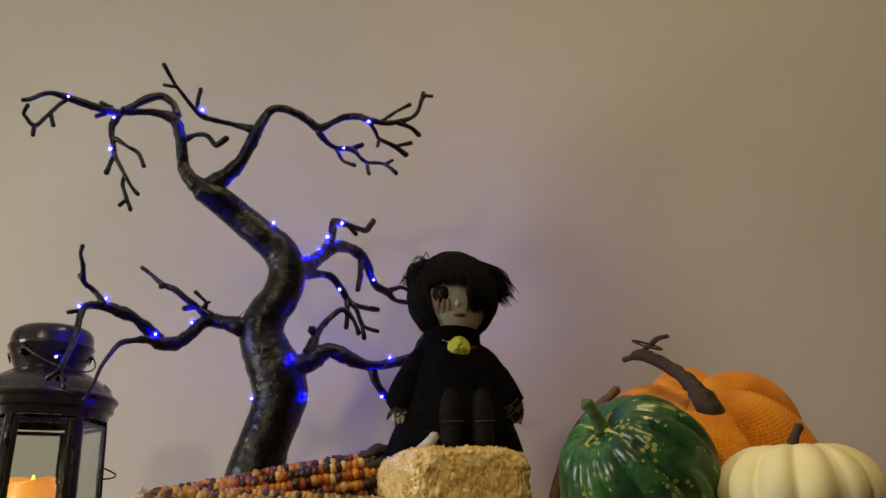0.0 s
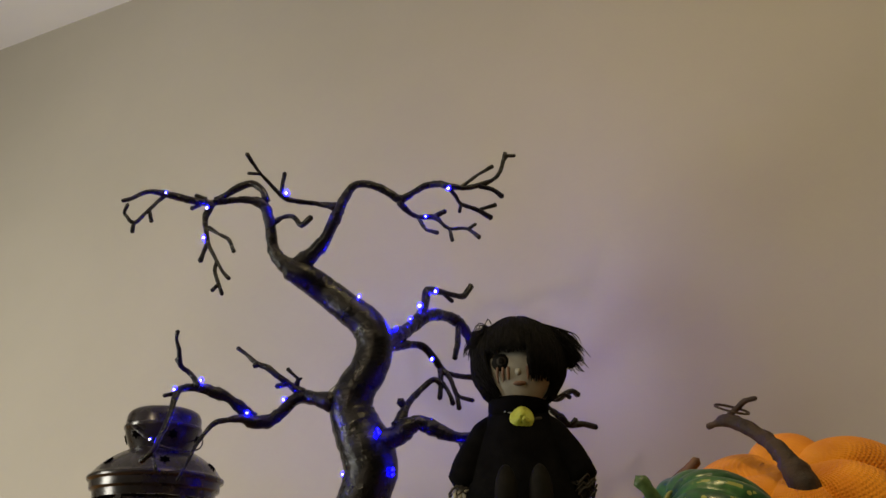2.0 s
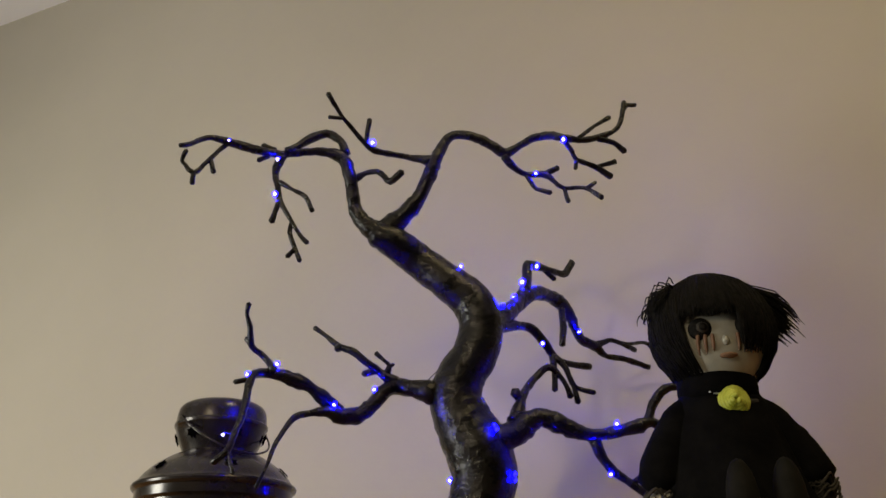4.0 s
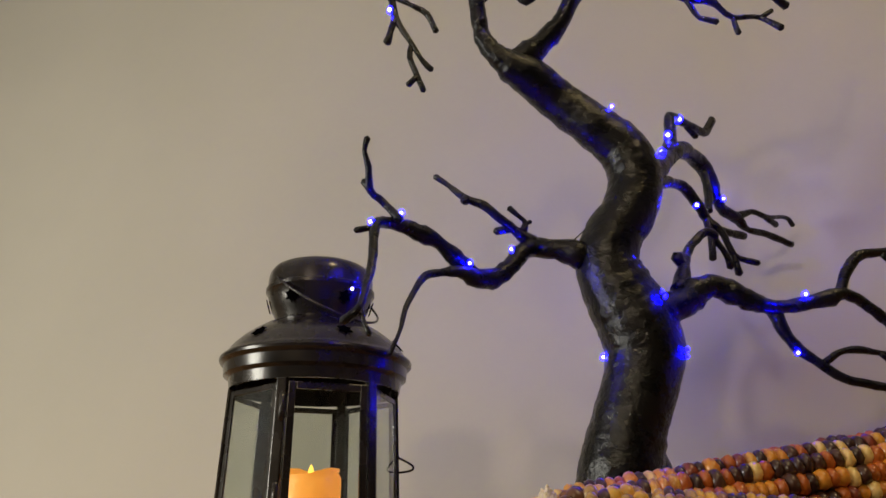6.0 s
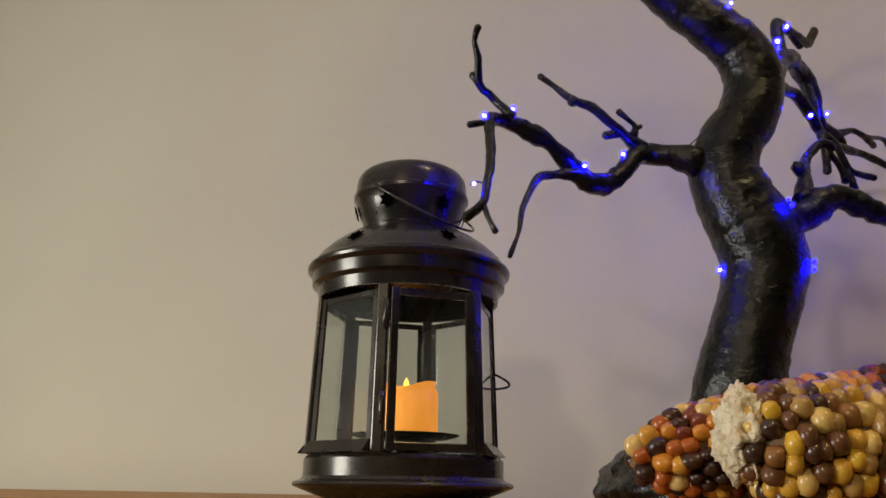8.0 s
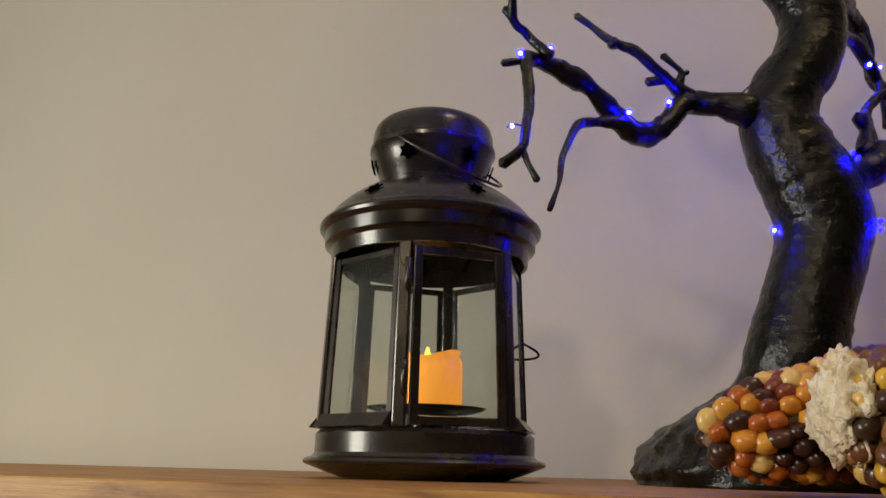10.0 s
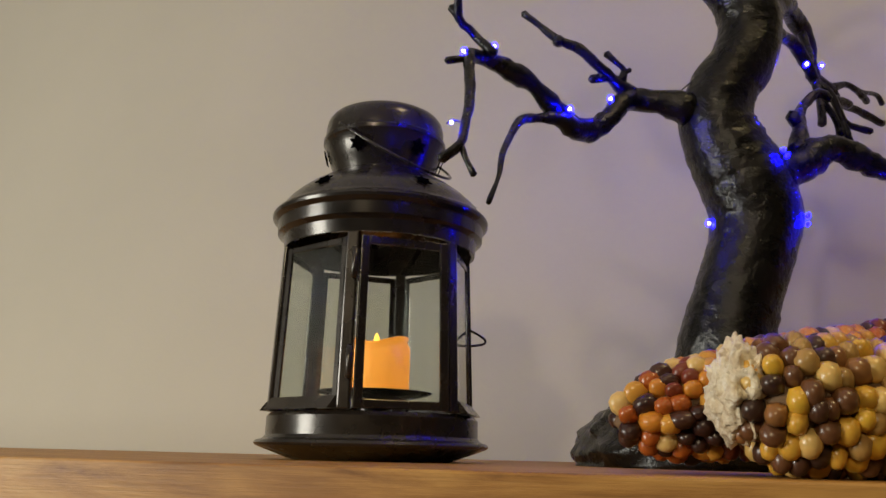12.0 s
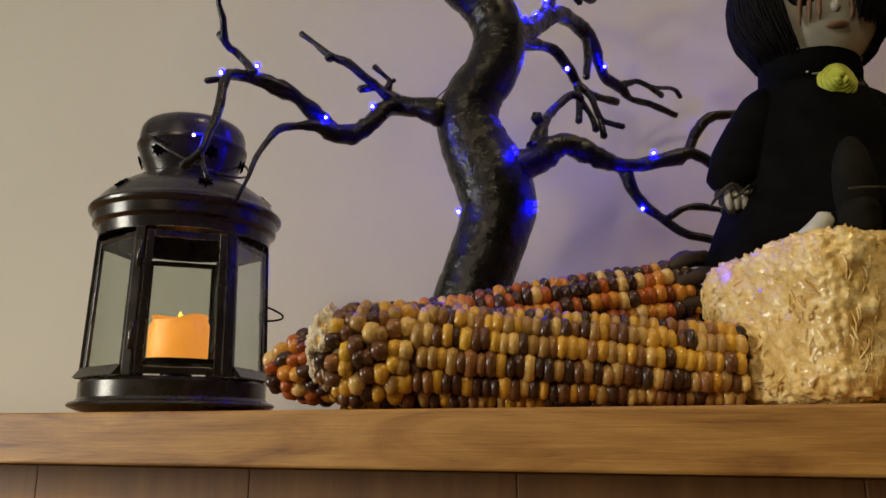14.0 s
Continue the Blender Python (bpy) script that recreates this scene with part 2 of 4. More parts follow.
def gourd_material(ribs):
    m = bpy.data.materials.new("green_rind")
    m.use_nodes = True
    nt = m.node_tree
    b = nt.nodes["Principled BSDF"]
    uv = nt.nodes.new("ShaderNodeUVMap")
    sep, su, sv, calc = uv_math(nt, uv.outputs[0], ribs, 3)
    tex = nt.nodes.new("ShaderNodeTexCoord")
    n = node(nt, "ShaderNodeTexNoise", Scale=38.0, Detail=6.0, Roughness=0.65)
    nt.links.new(tex.outputs["Object"], n.inputs["Vector"])
    ramp = nt.nodes.new("ShaderNodeValToRGB")
    el = ramp.color_ramp.elements
    el[0].position, el[0].color = 0.35, (0.006, 0.030, 0.013, 1)
    el[1].position, el[1].color = 0.72, (0.075, 0.22, 0.045, 1)
    e = el.new(0.52)
    e.color = (0.024, 0.095, 0.030, 1)
    nt.links.new(n.outputs["Fac"], ramp.inputs["Fac"])
    # pale flecks and broken streaks along the ribs
    vor = node(nt, "ShaderNodeTexVoronoi", Scale=170.0)
    nt.links.new(tex.outputs["Object"], vor.inputs["Vector"])
    big = node(nt, "ShaderNodeTexNoise", Scale=26.0, Detail=3.0)
    nt.links.new(tex.outputs["Object"], big.inputs["Vector"])
    spot = calc("MULTIPLY", calc("LESS_THAN", vor.outputs["Distance"], calc("MULTIPLY", big.outputs["Fac"], 0.50)), calc("GREATER_THAN", big.outputs["Fac"], 0.56))
    streak = calc("MULTIPLY", calc("GREATER_THAN", su, 0.90), calc("GREATER_THAN", n.outputs["Fac"], 0.585))
    both = calc("MULTIPLY", calc("MAXIMUM", spot, streak), 0.75)
    mix = nt.nodes.new("ShaderNodeMix")
    mix.data_type = "RGBA"
    mix.inputs["B"].default_value = (0.42, 0.42, 0.10, 1)
    nt.links.new(both, mix.inputs["Factor"])
    nt.links.new(ramp.outputs["Color"], mix.inputs["A"])
    nt.links.new(mix.outputs["Result"], b.inputs["Base Color"])
    bp = node(nt, "ShaderNodeBump", Strength=0.9, Distance=0.006)
    nt.links.new(big.outputs["Fac"], bp.inputs["Height"])
    nt.links.new(bp.outputs["Normal"], b.inputs["Normal"])
    b.inputs["Roughness"].default_value = 0.28
    return m


KNIT, RIND = knit_material(), gourd_material(14)


# ---- mesh helpers ----
def mesh_of(name, bm, mats, smooth=True):
    me = bpy.data.meshes.new(name)
    bm.normal_update()
    bm.to_mesh(me)
    bm.free()
    for m in (mats if isinstance(mats, (list, tuple)) else [mats]):
        me.materials.append(m)
    if smooth:
        me.polygons.foreach_set("use_smooth", [True] * len(me.polygons))
    return me


def part(name, bm, mats, parent, label="", smooth=True):
    ob = new(name, mesh_of(name, bm, mats, smooth))
    if parent:
        ob.parent = parent
    if label:
        tagged(ob, label)
    return ob


def empty(name, m, label, category, group=""):
    ob = new(name)
    ob.empty_display_size = 0.02
    ob.matrix_world = m
    return tagged(ob, label, category, group)


def spline(pts, step):
    """Catmull-Rom through points of (x, y, z, radius)."""
    p = [np.array(q, float) for q in pts]
    p = [2 * p[0] - p[1]] + p + [2 * p[-1] - p[-2]]
    out = []
    for a, b, c, d in zip(p, p[1:], p[2:], p[3:]):
        n = max(2, int(np.linalg.norm(c[:3] - b[:3]) / step))
        for k in range(n):
            t = k / n
            q = 0.5 * (2 * b + (c - a) * t + (2 * a - 5 * b + 4 * c - d) * t * t + (3 * b - a - 3 * c + d) * t ** 3)
            q[3] = b[3] + (c[3] - b[3]) * t
            out.append(q)
    out.append(p[-2])
    return out


def tube(bm, pts, sides=10, step=0.006, rough=0.0, seed=0.0, mat=0, smooth_path=True, flat=1.0):
    """A closed, rounded tube along a path; rough: relative unevenness of the skin."""
    path = spline(pts, step) if smooth_path else [np.array(q, float) for q in pts]
    rings, side = [], None
    n = len(path)
    for i, q in enumerate(path):
        d = Vector(path[min(i + 1, n - 1)][:3]) - Vector(path[max(i - 1, 0)][:3])
        d = d.normalized() if d.length > 1e-9 else Vector((0, 0, 1))
        if side is None:
            side = d.orthogonal().normalized()
        side = (side - d * side.dot(d)).normalized()
        up = d.cross(side)
        ring = []
        for k in range(sides):
            a = 2 * math.pi * k / sides
            r = q[3]
            w = Vector(q[:3]) + (side * math.cos(a) + up * math.sin(a) * flat) * r
            if rough:
                s = noise.noise(w * (0.55 / max(q[3], 0.004)) + Vector((seed, 0, 0))) + 0.5 * noise.noise(w * 190 + Vector((0, seed, 0)))
                w = Vector(q[:3]) + (side * math.cos(a) + up * math.sin(a) * flat) * r * (1 + rough * s)
            ring.append(bm.verts.new(w))
        rings.append(ring)
    for a, b in zip(rings, rings[1:]):
        for k in range(sides):
            f = bm.faces.new((a[k], a[(k + 1) % sides], b[(k + 1) % sides], b[k]))
            f.material_index = mat
    for ring, q, other in ((rings[0], path[0], path[1]), (rings[-1], path[-1], path[-2])):
        d = Vector(q[:3]) - Vector(other[:3])
        d = d.normalized() if d.length > 1e-9 else Vector((0, 0, 1))
        tip = bm.verts.new(Vector(q[:3]) + d * q[3] * 0.7)
        for k in range(sides):
            tri = (ring[(k + 1) % sides], ring[k], tip) if ring is rings[0] else (ring[k], ring[(k + 1) % sides], tip)
            bm.faces.new(tri).material_index = mat
    return bm


def lathe(bm, profile, sides=64, mat=0, closed=False):
    """Turned shape about z; profile of (radius, height)."""
    rings = []
    for r, z in profile:
        if r < 1e-6:
            rings.append([bm.verts.new((0, 0, z))])
        else:
            rings.append([bm.verts.new((r * math.cos(2 * math.pi * k / sides), r * math.sin(2 * math.pi * k / sides), z)) for k in range(sides)])
    pairs = list(zip(rings, rings[1:])) + ([(rings[-1], rings[0])] if closed else [])
    for a, b in pairs:
        for k in range(sides):
            j = (k + 1) % sides
            if len(a) == 1 and len(b) == 1:
                continue
            if len(a) == 1:
                f = bm.faces.new((a[0], b[j], b[k]))
            elif len(b) == 1:
                f = bm.faces.new((a[k], a[j], b[0]))
            else:
                f = bm.faces.new((a[k], a[j], b[j], b[k]))
            f.material_index = mat
    return bm


def box(bm, lo, hi, bevel=0.0, m=None, mat=0, segments=2):
    made = bmesh.ops.create_cube(bm, size=1.0)["verts"]
    lo, hi = Vector(lo), Vector(hi)
    for v in made:
        v.co = Vector((lo[i] + (v.co[i] + 0.5) * (hi[i] - lo[i]) for i in range(3)))
    faces = {f for v in made for f in v.link_faces}
    for f in faces:
        f.material_index = mat
    if bevel:
        edges = list({e for v in made for e in v.link_edges})
        res = bmesh.ops.bevel(bm, geom=edges, offset=bevel, segments=segments, profile=0.5, affect="EDGES")
        made = list({v for v in made if v.is_valid} | set(res["verts"]))
    if m is not None:
        for v in made:
            v.co = m @ v.co
        if m.determinant() < 0:
            bmesh.ops.reverse_faces(bm, faces=list({f for v in made for f in v.link_faces}))
    return bm


def blob(bm, m, scale, subdiv=3, mat=0, rough=0.0, seed=0.0):
    made = bmesh.ops.create_icosphere(bm, subdivisions=subdiv, radius=1.0)["verts"]
    for v in made:
        k = 1 + rough * noise.noise(v.co * 2.5 + Vector((seed, seed, 0))) if rough else 1
        v.co = m @ Vector((v.co[i] * scale[i] * k for i in range(3)))
    for f in {f for v in made for f in v.link_faces}:
        f.material_index = mat
    return bm


# ---- the setting ----
def slab(name, lo, hi, mat, label, bevel=0.0):
    bm = bmesh.new()
    box(bm, lo, hi, bevel)
    ob = part(name, bm, mat, None, smooth=False)
    return tagged(ob, label, name.split("_")[0], kind="structure")


slab("wall_north", (-2.3, WALL, 0), (3.1, WALL + 0.12, CEIL), PAINT, "beige-grey painted plaster wall behind the mantel shelf")
slab("wall_south", (-2.3, -3.72, 0), (3.1, -3.6, CEIL), PAINT, "plain beige painted wall across the room")
slab("wall_west", (-2.42, -3.72, 0), (-2.3, WALL + 0.12, CEIL), PAINT, "plain beige painted side wall of the room")
slab("wall_east", (3.1, -3.72, 0), (3.22, WALL + 0.12, CEIL), PAINT, "plain beige painted end wall of the room")
slab("ceiling", (-2.42, -3.72, CEIL), (3.22, WALL + 0.12, CEIL + 0.1), CEILING, "flat white painted ceiling above the room")
slab("floor", (-2.42, -3.72, -0.1), (3.22, WALL + 0.12, 0), FLOORING, "brown floor of the room below the mantel")
slab("mantel_frieze", (-1.2, 0.050, 0.0), (1.6, WALL - 0.002, SHELF - 0.027), BROWN, "dark brown wooden chimney breast under the shelf")


def frieze_boards():
    """Upright dark boards that face the chimney breast, with open joints."""
    back = bpy.data.objects["mantel_frieze"]
    bm = bmesh.new()
    box(bm, (0.00005, 0.035, 0.0), (0.13595, 0.0495, SHELF - 0.027), 0.0006)
    me = mesh_of("board", bm, BROWN, False)
    for k in range(20):
        ob = new("board", me)
        ob.parent = back
        ob.location = (-1.171 + 0.136 * k, 0.0, 0.0)


frieze_boards()


def mantel_shelf():
    bm = bmesh.new()
    box(bm, (-1.3, 0.0, SHELF - 0.025), (1.7, WALL - 0.002, SHELF), 0.0012)
    ob = part("mantel_shelf", bm, PINE, None, smooth=False)
    return tagged(ob, "varnished pine board mantel shelf with warm grain", "shelf", kind="structure")


mantel_shelf()


# ---- black tree with lights ----
tree = empty("decorative_tree", pose(0.24, 0.26, SHELF), "glossy black bare decorative tree with blue-violet lights on a mantel", "decoration")
inv = Matrix.Translation((-0.24, -0.26, -SHELF))
stem_count = 0


def stem(name, pts):
    global stem_count
    stem_count += 1
    bm = bmesh.new()
    r = max(q[3] for q in pts)
    sides = 48 if name == "trunk" else (14 if r > 0.007 else 9)
    rough = 0.055 if name == "trunk" else 0.20
    if name != "trunk":
        # knots along the wood and a blunt knob at the tip
        knot = random.Random(stem_count)
        pts = [(x, y, z, q * knot.choice((0.90, 0.95, 1.0, 1.18))) for x, y, z, q in pts[:-1]] + [(*pts[-1][:3], pts[-1][3] * 1.35)]
    tube(bm, pts, sides, 0.0035 if r > 0.007 else 0.004, rough, stem_count * 3.7)
    bm.transform(inv)
    part(name, bm, BLACK, tree)


stem("trunk", [(0.231, 0.247, 1.462, 0.0302), (0.236, 0.247, 1.486, 0.0293), (0.2415, 0.247, 1.504, 0.0274), (0.2475, 0.248, 1.522, 0.0270), (0.2540, 0.250, 1.541, 0.0278), (0.2575, 0.251, 1.562, 0.0294),
              (0.2525, 0.248, 1.584, 0.0298), (0.2430, 0.244, 1.605, 0.0270), (0.2365, 0.240, 1.627, 0.0244), (0.2430, 0.240, 1.650, 0.0225), (0.2545, 0.241, 1.665, 0.0214), (0.2612, 0.243, 1.684, 0.0212),
              (0.2625, 0.242, 1.704, 0.0210), (0.254, 0.237, 1.724, 0.0196), (0.2365, 0.226, 1.740, 0.0178), (0.212, 0.214, 1.762, 0.0166), (0.194, 0.194, 1.777, 0.0158), (0.179, 0.183, 1.785, 0.0126)])
stem("limb", [(0.180, 0.185, 1.786, 0.0129), (0.169, 0.176, 1.797, 0.0089), (0.162, 0.172, 1.812, 0.0075), (0.161, 0.165, 1.837, 0.0065), (0.158, 0.158, 1.856, 0.0066), (0.151, 0.152, 1.864, 0.0061), (0.136, 0.142, 1.866, 0.0040), (0.118, 0.128, 1.861, 0.0040), (0.106, 0.120, 1.858, 0.0044), (0.094, 0.105, 1.856, 0.0044), (0.082, 0.098, 1.859, 0.0039), (0.071, 0.085, 1.860, 0.0034), (0.063, 0.070, 1.858, 0.0028), (0.057, 0.062, 1.852, 0.0023), (0.056, 0.050, 1.840, 0.0023), (0.055, 0.040, 1.833, 0.0018)])
stem("twig", [(0.158, 0.157, 1.866, 0.0051), (0.154, 0.153, 1.880, 0.0041), (0.140, 0.148, 1.890, 0.0046), (0.128, 0.140, 1.883, 0.0041), (0.119, 0.130, 1.870, 0.0040), (0.113, 0.122, 1.860, 0.0035)])
stem("twig", [(0.072, 0.085, 1.859, 0.0029), (0.065, 0.080, 1.849, 0.0024), (0.064, 0.067, 1.829, 0.0023), (0.061, 0.055, 1.811, 0.0023), (0.055, 0.050, 1.818, 0.0018), (0.053, 0.047, 1.822, 0.0018), (0.057, 0.046, 1.831, 0.0018)])
stem("twig", [(0.061, 0.055, 1.811, 0.0023), (0.061, 0.055, 1.800, 0.0018)])
stem("twig", [(0.065, 0.070, 1.834, 0.0023), (0.069, 0.072, 1.819, 0.0019)])
stem("twig", [(0.101, 0.118, 1.862, 0.0035), (0.092, 0.110, 1.866, 0.0020)])
stem("twig", [(0.099, 0.112, 1.853, 0.0024), (0.090, 0.108, 1.848, 0.0020)])
stem("twig", [(0.110, 0.118, 1.854, 0.0044), (0.105, 0.117, 1.836, 0.0034), (0.108, 0.118, 1.819, 0.0029), (0.111, 0.120, 1.803, 0.0029), (0.118, 0.124, 1.789, 0.0024), (0.123, 0.126, 1.780, 0.0024), (0.127, 0.130, 1.771, 0.0019), (0.134, 0.135, 1.762, 0.0019)])
stem("twig", [(0.121, 0.126, 1.781, 0.0024), (0.120, 0.126, 1.771, 0.0019), (0.124, 0.128, 1.758, 0.0019), (0.129, 0.132, 1.743, 0.0018)])
stem("twig", [(0.125, 0.128, 1.754, 0.0019), (0.119, 0.126, 1.747, 0.0018)])
stem("twig", [(0.110, 0.118, 1.824, 0.0024), (0.122, 0.122, 1.815, 0.0019), (0.133, 0.128, 1.808, 0.0024), (0.139, 0.132, 1.793, 0.0019)])
stem("twig", [(0.110, 0.120, 1.804, 0.0029), (0.107, 0.118, 1.791, 0.0024), (0.105, 0.117, 1.782, 0.0024)])
stem("twig", [(0.163, 0.168, 1.841, 0.0045), (0.173, 0.170, 1.847, 0.0030), (0.186, 0.172, 1.847, 0.0030), (0.194, 0.172, 1.839, 0.0030), (0.200, 0.172, 1.832, 0.0035), (0.213, 0.172, 1.840, 0.0025)])
stem("limb", [(0.187, 0.190, 1.790, 0.0129), (0.207, 0.192, 1.804, 0.0104), (0.223, 0.190, 1.819, 0.0084), (0.233, 0.188, 1.835, 0.0080), (0.241, 0.188, 1.854, 0.0070), (0.248, 0.192, 1.873, 0.0061), (0.258, 0.197, 1.886, 0.0051), (0.276, 0.205, 1.884, 0.0051), (0.291, 0.214, 1.876, 0.0051), (0.303, 0.222, 1.868, 0.0056), (0.317, 0.228, 1.876, 0.0041), (0.330, 0.232, 1.884, 0.0041), (0.347, 0.235, 1.885, 0.0036), (0.361, 0.238, 1.880, 0.0041), (0.377, 0.248, 1.879, 0.0031), (0.392, 0.258, 1.885, 0.0031), (0.406, 0.265, 1.892, 0.0026), (0.414, 0.270, 1.904, 0.0026), (0.420, 0.275, 1.926, 0.0027), (0.431, 0.280, 1.928, 0.0016)])
stem("twig", [(0.419, 0.274, 1.922, 0.0027), (0.420, 0.275, 1.932, 0.0021)])
stem("twig", [(0.392, 0.258, 1.883, 0.0031), (0.405, 0.266, 1.879, 0.0026), (0.414, 0.275, 1.872, 0.0026)])
stem("twig", [(0.374, 0.246, 1.881, 0.0026), (0.389, 0.262, 1.902, 0.0021), (0.403, 0.275, 1.917, 0.0021)])
stem("twig", [(0.361, 0.238, 1.877, 0.0031), (0.366, 0.248, 1.868, 0.0026), (0.368, 0.255, 1.863, 0.0026), (0.384, 0.270, 1.858, 0.0026), (0.396, 0.283, 1.851, 0.0026)])
stem("twig", [(0.368, 0.255, 1.863, 0.0021), (0.366, 0.255, 1.852, 0.0015)])
stem("twig", [(0.384, 0.270, 1.858, 0.0021), (0.402, 0.284, 1.868, 0.0021)])
stem("twig", [(0.302, 0.222, 1.864, 0.0046), (0.309, 0.232, 1.855, 0.0036), (0.319, 0.240, 1.849, 0.0031), (0.336, 0.248, 1.849, 0.0031), (0.344, 0.252, 1.841, 0.0026), (0.352, 0.257, 1.834, 0.0026), (0.372, 0.262, 1.832, 0.0020), (0.388, 0.262, 1.817, 0.0020)])
stem("twig", [(0.352, 0.257, 1.834, 0.0020), (0.355, 0.258, 1.818, 0.0020)])
stem("twig", [(0.374, 0.262, 1.831, 0.0020), (0.383, 0.264, 1.837, 0.0015)])
stem("twig", [(0.335, 0.248, 1.849, 0.0026), (0.349, 0.252, 1.856, 0.0021)])
stem("twig", [(0.318, 0.240, 1.849, 0.0026), (0.325, 0.245, 1.835, 0.0020), (0.329, 0.247, 1.832, 0.0020), (0.340, 0.250, 1.828, 0.0020)])
stem("twig", [(0.236, 0.188, 1.856, 0.0050), (0.218, 0.180, 1.860, 0.0030), (0.203, 0.162, 1.858, 0.0030), (0.192, 0.153, 1.859, 0.0035), (0.188, 0.144, 1.861, 0.0029), (0.180, 0.128, 1.873, 0.0024), (0.175, 0.116, 1.881, 0.0019), (0.170, 0.098, 1.896, 0.0019)])
stem("twig", [(0.185, 0.148, 1.867, 0.0025), (0.190, 0.145, 1.891, 0.0020)])
stem("twig", [(0.176, 0.117, 1.878, 0.0019), (0.165, 0.110, 1.878, 0.0014)])
stem("limb", [(0.220, 0.228, 1.633, 0.0121), (0.202, 0.222, 1.638, 0.0089), (0.185, 0.222, 1.642, 0.0080), (0.178, 0.210, 1.635, 0.0074), (0.170, 0.202, 1.621, 0.0073), (0.160, 0.195, 1.612, 0.0068), (0.151, 0.180, 1.608, 0.0062), (0.144, 0.170, 1.611, 0.0053), (0.132, 0.158, 1.608, 0.0031), (0.124, 0.148, 1.603, 0.0026), (0.121, 0.138, 1.590, 0.0025), (0.118, 0.130, 1.576, 0.0021), (0.118, 0.122, 1.559, 0.0016), (0.114, 0.115, 1.541, 0.0012)])
stem("branch", [(0.146, 0.186, 1.614, 0.0068), (0.137, 0.173, 1.624, 0.0063), (0.130, 0.163, 1.632, 0.0058), (0.120, 0.152, 1.637, 0.0058), (0.109, 0.140, 1.641, 0.0053), (0.101, 0.126, 1.639, 0.0048), (0.103, 0.110, 1.629, 0.0038), (0.108, 0.098, 1.599, 0.0033), (0.109, 0.087, 1.577, 0.0029), (0.108, 0.082, 1.564, 0.0026), (0.099, 0.078, 1.555, 0.0023)])
stem("twig", [(0.108, 0.083, 1.565, 0.0020), (0.111, 0.083, 1.556, 0.0017), (0.116, 0.082, 1.546, 0.0014)])
stem("twig", [(0.102, 0.112, 1.630, 0.0021), (0.091, 0.105, 1.627, 0.0017)])
stem("twig", [(0.112, 0.130, 1.641, 0.0035), (0.102, 0.132, 1.653, 0.0031), (0.097, 0.128, 1.659, 0.0027), (0.092, 0.122, 1.664, 0.0031), (0.094, 0.115, 1.679, 0.0022), (0.093, 0.110, 1.689, 0.0018), (0.097, 0.106, 1.697, 0.0018)])
stem("twig", [(0.092, 0.122, 1.665, 0.0026), (0.088, 0.120, 1.671, 0.0022)])
stem("twig", [(0.183, 0.222, 1.646, 0.0066), (0.172, 0.212, 1.655, 0.0043), (0.163, 0.203, 1.663, 0.0038), (0.153, 0.196, 1.672, 0.0038), (0.139, 0.191, 1.679, 0.0033), (0.128, 0.187, 1.689, 0.0024), (0.118, 0.182, 1.697, 0.0019)])
stem("twig", [(0.141, 0.190, 1.679, 0.0033), (0.140, 0.188, 1.674, 0.0028)])
stem("twig", [(0.177, 0.216, 1.653, 0.0033), (0.180, 0.216, 1.661, 0.0024), (0.177, 0.213, 1.665, 0.0019), (0.169, 0.210, 1.673, 0.0019)])
stem("twig", [(0.179, 0.216, 1.660, 0.0019), (0.184, 0.217, 1.662, 0.0014)])
stem("twig", [(0.170, 0.211, 1.656, 0.0028), (0.159, 0.205, 1.653, 0.0024)])
stem("limb", [(0.270, 0.248, 1.698, 0.0107), (0.282, 0.290, 1.729, 0.0077), (0.287, 0.315, 1.756, 0.0065), (0.289, 0.325, 1.775, 0.0055), (0.290, 0.330, 1.792, 0.0045), (0.300, 0.350, 1.795, 0.0040), (0.311, 0.370, 1.796, 0.0035), (0.317, 0.385, 1.800, 0.0035), (0.325, 0.393, 1.816, 0.0030)])
stem("twig", [(0.301, 0.355, 1.794, 0.0029), (0.309, 0.365, 1.786, 0.0023)])
stem("branch", [(0.283, 0.300, 1.735, 0.0084), (0.294, 0.325, 1.756, 0.0076), (0.303, 0.360, 1.765, 0.0073), (0.311, 0.380, 1.761, 0.0069), (0.317, 0.393, 1.749, 0.0063), (0.319, 0.403, 1.737, 0.0052), (0.324, 0.415, 1.728, 0.0047), (0.335, 0.428, 1.723, 0.0047), (0.343, 0.440, 1.715, 0.0035), (0.361, 0.462, 1.715, 0.0030), (0.383, 0.484, 1.709, 0.0024)])
stem("twig", [(0.335, 0.428, 1.725, 0.0041), (0.348, 0.440, 1.733, 0.0030), (0.358, 0.450, 1.732, 0.0030), (0.371, 0.475, 1.729, 0.0024)])
stem("twig", [(0.356, 0.448, 1.732, 0.0024), (0.366, 0.462, 1.733, 0.0018), (0.382, 0.490, 1.741, 0.0019), (0.388, 0.500, 1.735, 0.0019)])
stem("twig", [(0.311, 0.378, 1.757, 0.0046), (0.313, 0.370, 1.732, 0.0034), (0.312, 0.362, 1.708, 0.0027)])
stem("branch", [(0.270, 0.250, 1.696, 0.0078), (0.288, 0.290, 1.709, 0.0046), (0.298, 0.305, 1.707, 0.0041), (0.305, 0.315, 1.696, 0.0041), (0.310, 0.322, 1.686, 0.0036), (0.318, 0.335, 1.680, 0.0031), (0.338, 0.365, 1.681, 0.0027)])
